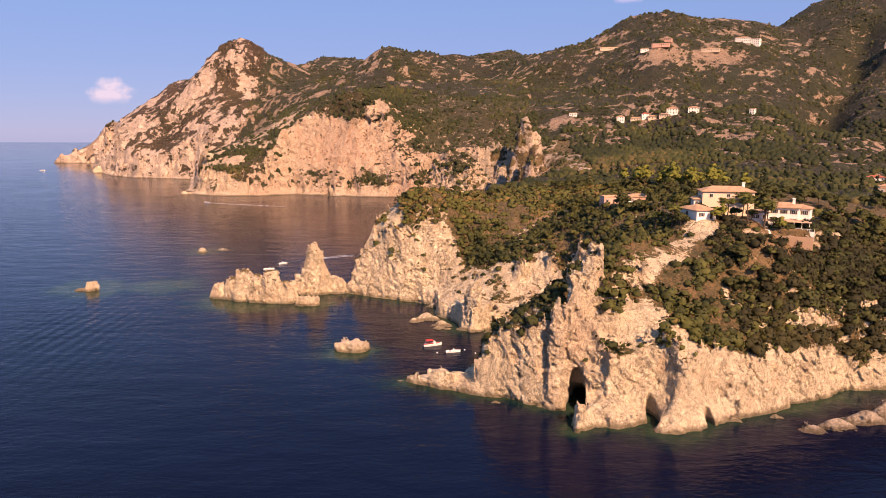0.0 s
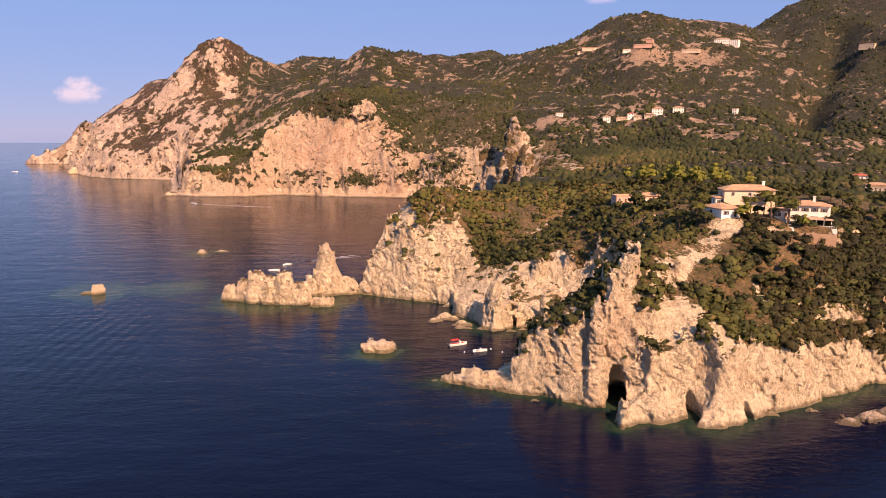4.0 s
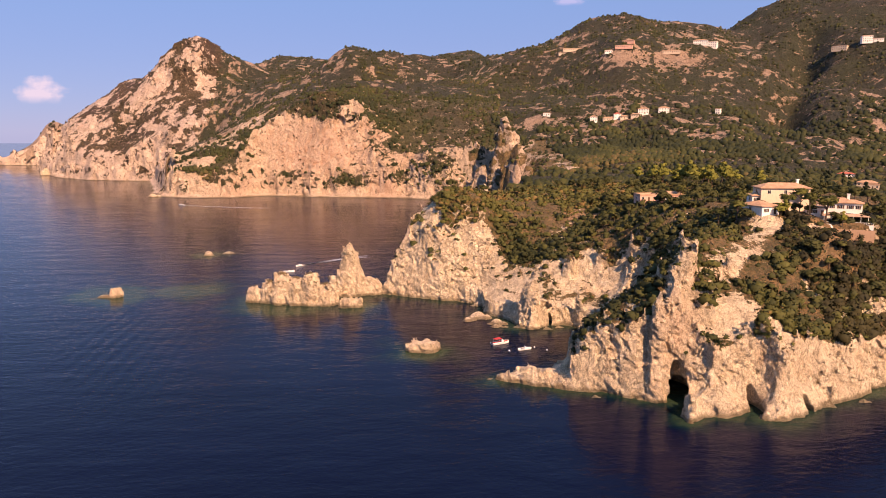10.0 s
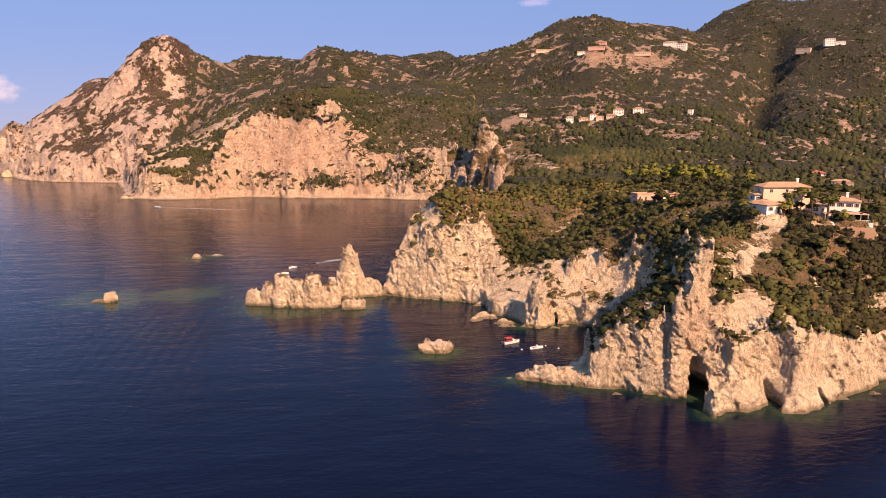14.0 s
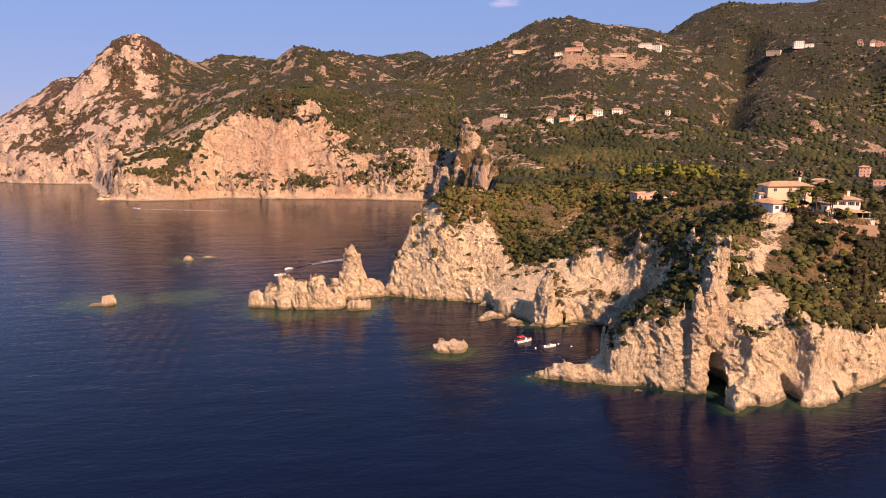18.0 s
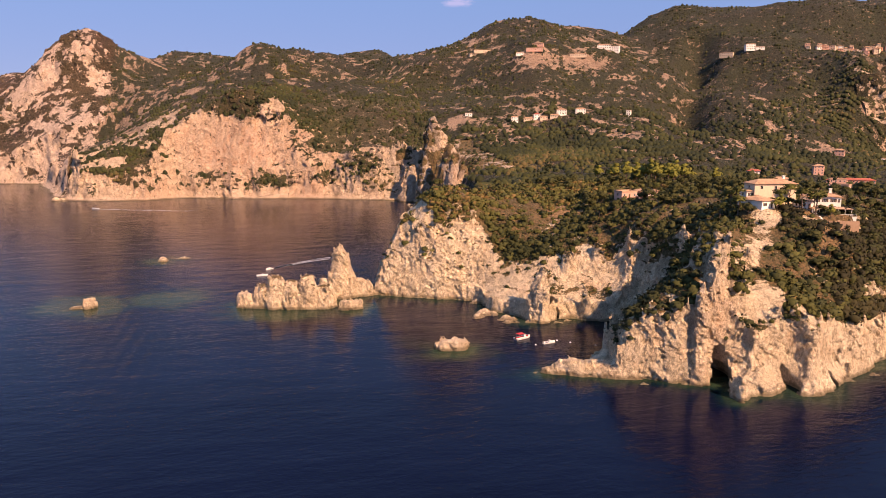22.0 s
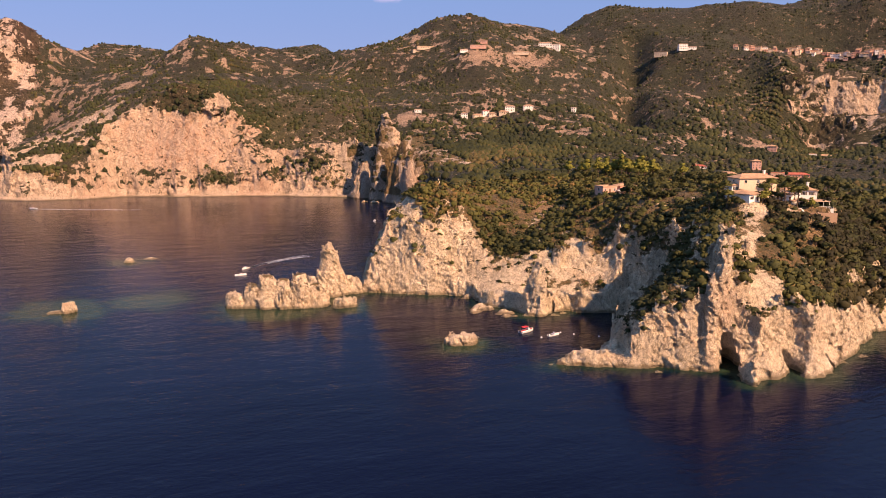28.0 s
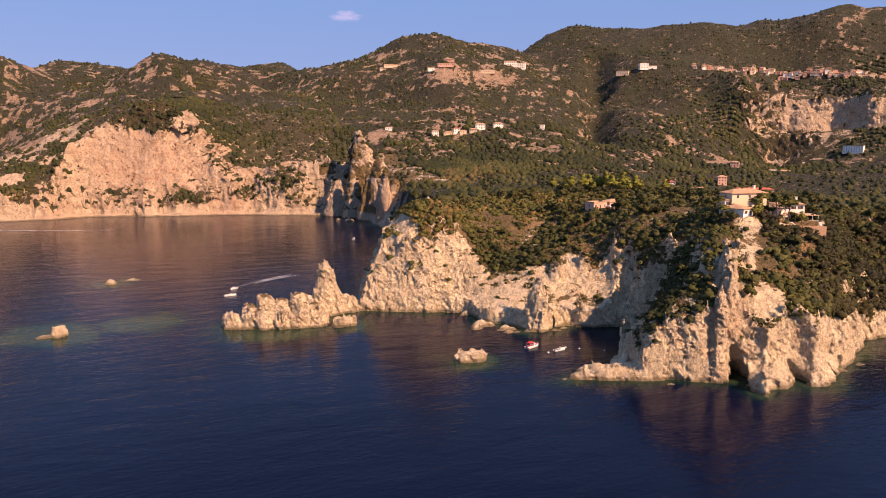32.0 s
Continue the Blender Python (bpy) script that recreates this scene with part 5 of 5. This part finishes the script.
part("console", boxes((0.5, 1.2, -0.5, 0.5, 0.4, 1.5), (0.55, 0.7, -0.6, 0.6, 1.5, 2.0)), WHITE_PAINT, red)
part("outboard_motor", boxes((-4.05, -3.65, -0.25, 0.25, 0.3, 1.2)), plain("black_motor", (0.03, 0.03, 0.03), 0.4), red)
for px in (-2.6, 0):
    for py in (-0.95, 0.95):
        share("pole", ROD, red, (px, py, 0.8))


def white_boat(at, turn, size, label):
    ob = thing("boat", at, turn, label, "boat")
    part("hull", hull(5.6 * size, 2.0 * size, 0.3, 0.7 * size), WHITE_PAINT, ob)
    part("console", boxes((-0.1, 0.5, -0.35, 0.35, 0.3, 1.1), (0.0, 0.12, -0.45, 0.45, 1.1, 1.45)), WHITE_PAINT, ob)
    part("seat", boxes((-1.4, -0.8, -0.7, 0.7, 0.2, 0.55)), plain("grey_cushion", (0.25, 0.24, 0.23), 0.8), ob)
    part("outboard_motor", boxes((-2.8 * size - 0.35, -2.8 * size, -0.2, 0.2, 0.2, 0.95)), plain("dark_motor", (0.05, 0.05, 0.05), 0.4), ob)
    return ob


white_boat((4.6, 259.4, 0.05), 12, 1.0, "small white dinghy moored beside a red boat")
white_boat((-104.7, 422, 0.05), 8, 1.15, "white motorboat lying off the islet")
white_boat((-100.5, 440.5, 0.1), 230, 1.1, "white speedboat under way ahead of its wake")
white_boat((-275, 827, 0.05), 150, 1.5, "white speedboat crossing the bay with a wake")
white_boat((27.4, 627, 0.05), 60, 1.0, "small white boat in the shade of the far cove")
white_boat((-839, 1495, 0.05), 10, 1.8, "white boat far out below the cape")

FOAM = plain("foam", (0.62, 0.62, 0.64), 0.6)


def wake(name, start, way, length, spread, label, bend=0.0, dense=260):
    """Two streaks of broken foam behind a boat, thinning with distance."""
    vs, qs = [], []
    g2 = np.random.default_rng(int(length))
    for k in range(dense):
        t = g2.random() ** 1.5
        side = g2.choice((-1, 1)) if g2.random() < 0.85 else 0
        a = radians(way + bend * t)
        c = np.array([math.cos(a), math.sin(a)]) * t * length
        n = np.array([-math.sin(a), math.cos(a)])
        p = c + n * (side * (0.5 + spread * t) + g2.normal() * (0.15 + 0.5 * t))
        l, w = g2.uniform(0.5, 2.2) * (1 + length / 90), g2.uniform(0.06, 0.3) * (1.3 - t) * (1 + length / 60)
        u = np.array([math.cos(a), math.sin(a)])
        base = len(vs)
        for s1, s2 in ((-1, 0), (0, -1), (1, 0), (0, 1)):
            q = p + u * l * s1 + n * w * s2
            vs.append((q[0], q[1], 0.06))
        qs.append((base, base + 1, base + 2, base + 3))
    ob = new(name, mesh_from(name, np.array(vs), np.array(qs), [FOAM], False))
    ob.location = (start[0], start[1], 0)
    return tagged(ob, label, "wake", kind="stuff")


wake("wake", (-98, 443), 50, 50, 2.2, "white foam wake curving behind a speedboat", -14, 420)
wake("wake", (-272, 825), -28, 110, 3, "long thin wake across the bay", 6, 160)

BUOY = mesh_of("float", hip_roof(0.5, 0.5, 0.35, 0.05), WHITE_PAINT)
for bx, by in ((-1.5, 258.5), (13, 258), (9, 262), (21, 252)):
    b = thing("buoy", (bx, by, 0.12), 0, "small white mooring buoy on the water", "buoy", "mooring buoys")
    share("float", BUOY, b)

# ---- rocks along the shore ----
g = np.random.default_rng(11)
for x, y, r in ((-1.5, 292, 2.0), (2.5, 291, 1.3), (-9, 229.5, 1.8), (-14, 228, 1.0), (-12, 303, 2.6), (-6, 306, 2.2), (66, 777, 4), (58, 790, 3), (-340, 935, 6), (-686, 1419, 9), (-10, 914, 4), (-352, 1050, 4)):
    sea_rock("rock", "low pale rock awash beside the shore", [(x, y, r, r * 0.8, r * (1.6 if y > 1400 else 0.8)), (x + r, y + 0.5 * r, r * 0.8, r * 0.7, r * 0.5)], max(0.35, r * 0.12), max(2.0, r), max(0.5, r * 0.18))

verge = [(0, 296), (-6, 309), (2, 318), (-1, 329), (-9, 339), (-18, 346), (-30, 354), (12, 291), (22, 288), (27, 291), (38, 290), (47, 287), (-3, 232), (8, 234), (-8, 230.5), (18, 211), (31, 207), (60, 188), (84, 197), (98, 200)]
for n, (x, y) in enumerate(verge):
    x, y, r = x + g.normal() * 1.2, y + g.normal() * 1.2, g.uniform(1.0, 2.3) * (1.5 if y > 286 and x < 15 else 1.0)
    sea_rock("rock", "low tawny rock at the foot of the cliff", [(x, y, r * 1.3, r, r * 0.9), (x + r, y - 0.6 * r, r * 0.9, r * 0.7, r * 0.6), (x - r, y - 0.3 * r, r * 0.8, r * 0.6, r * 0.4)], 0.3, 2.0, 0.7)

# ---- clouds on the far sky ----
def cloud(name, at, wide, tall, color, label, soft):
    n = Nodes(name)
    co = n.tree.nodes.new("ShaderNodeTexCoord").outputs["Object"]
    sep = n.tree.nodes.new("ShaderNodeSeparateXYZ")
    n.tree.links.new(co, sep.inputs[0])
    noise_ = n.tree.nodes.new("ShaderNodeTexNoise")
    noise_.inputs["Scale"].default_value, noise_.inputs["Detail"].default_value = 1.9, 6
    n.tree.links.new(co, noise_.inputs["Vector"])
    r = n.math("ADD", n.math("POWER", sep.outputs[0], 2.0), n.math("POWER", sep.outputs[2], 2.0))
    low = n.span(sep.outputs[2], -0.55, -0.2)
    body = n.math("SUBTRACT", n.math("ADD", n.math("MULTIPLY", noise_.outputs["Fac"], 1.3), -0.25), r)
    alpha = n.math("MULTIPLY", n.span(body, 0.0, 0.35, 0, soft), low)
    glow = n.tree.nodes.new("ShaderNodeEmission")
    glow.inputs[0].default_value, glow.inputs[1].default_value = (*color, 1), 1.0
    clear = n.tree.nodes.new("ShaderNodeBsdfTransparent")
    mix = n.tree.nodes.new("ShaderNodeMixShader")
    n.tree.links.new(alpha, mix.inputs[0])
    n.tree.links.new(clear.outputs[0], mix.inputs[1])
    n.tree.links.new(glow.outputs[0], mix.inputs[2])
    n.tree.links.new(mix.outputs[0], n.tree.nodes["Material Output"].inputs[0])
    bm = bmesh.new()
    bm.faces.new([bm.verts.new(p) for p in ((-1, 0, -1), (1, 0, -1), (1, 0, 1), (-1, 0, 1))])
    ob = new(name, mesh_of(name, bm, n.mat))
    ob.location, ob.scale = at, (wide, 1, tall)
    ob.rotation_euler = (0, 0, math.atan2(-at[0], at[1]))
    return tagged(ob, label, "cloud", kind="structure")


cloud("backdrop_cloud", (-1880, 4100, 300), 190, 135, (0.52, 0.43, 0.41), "small pink-white cumulus cloud low over the sea", 0.66)
cloud("backdrop_wisp", (1100, 4350, 860), 150, 60, (0.55, 0.44, 0.52), "faint pink wisp of cloud in the blue sky", 0.3)
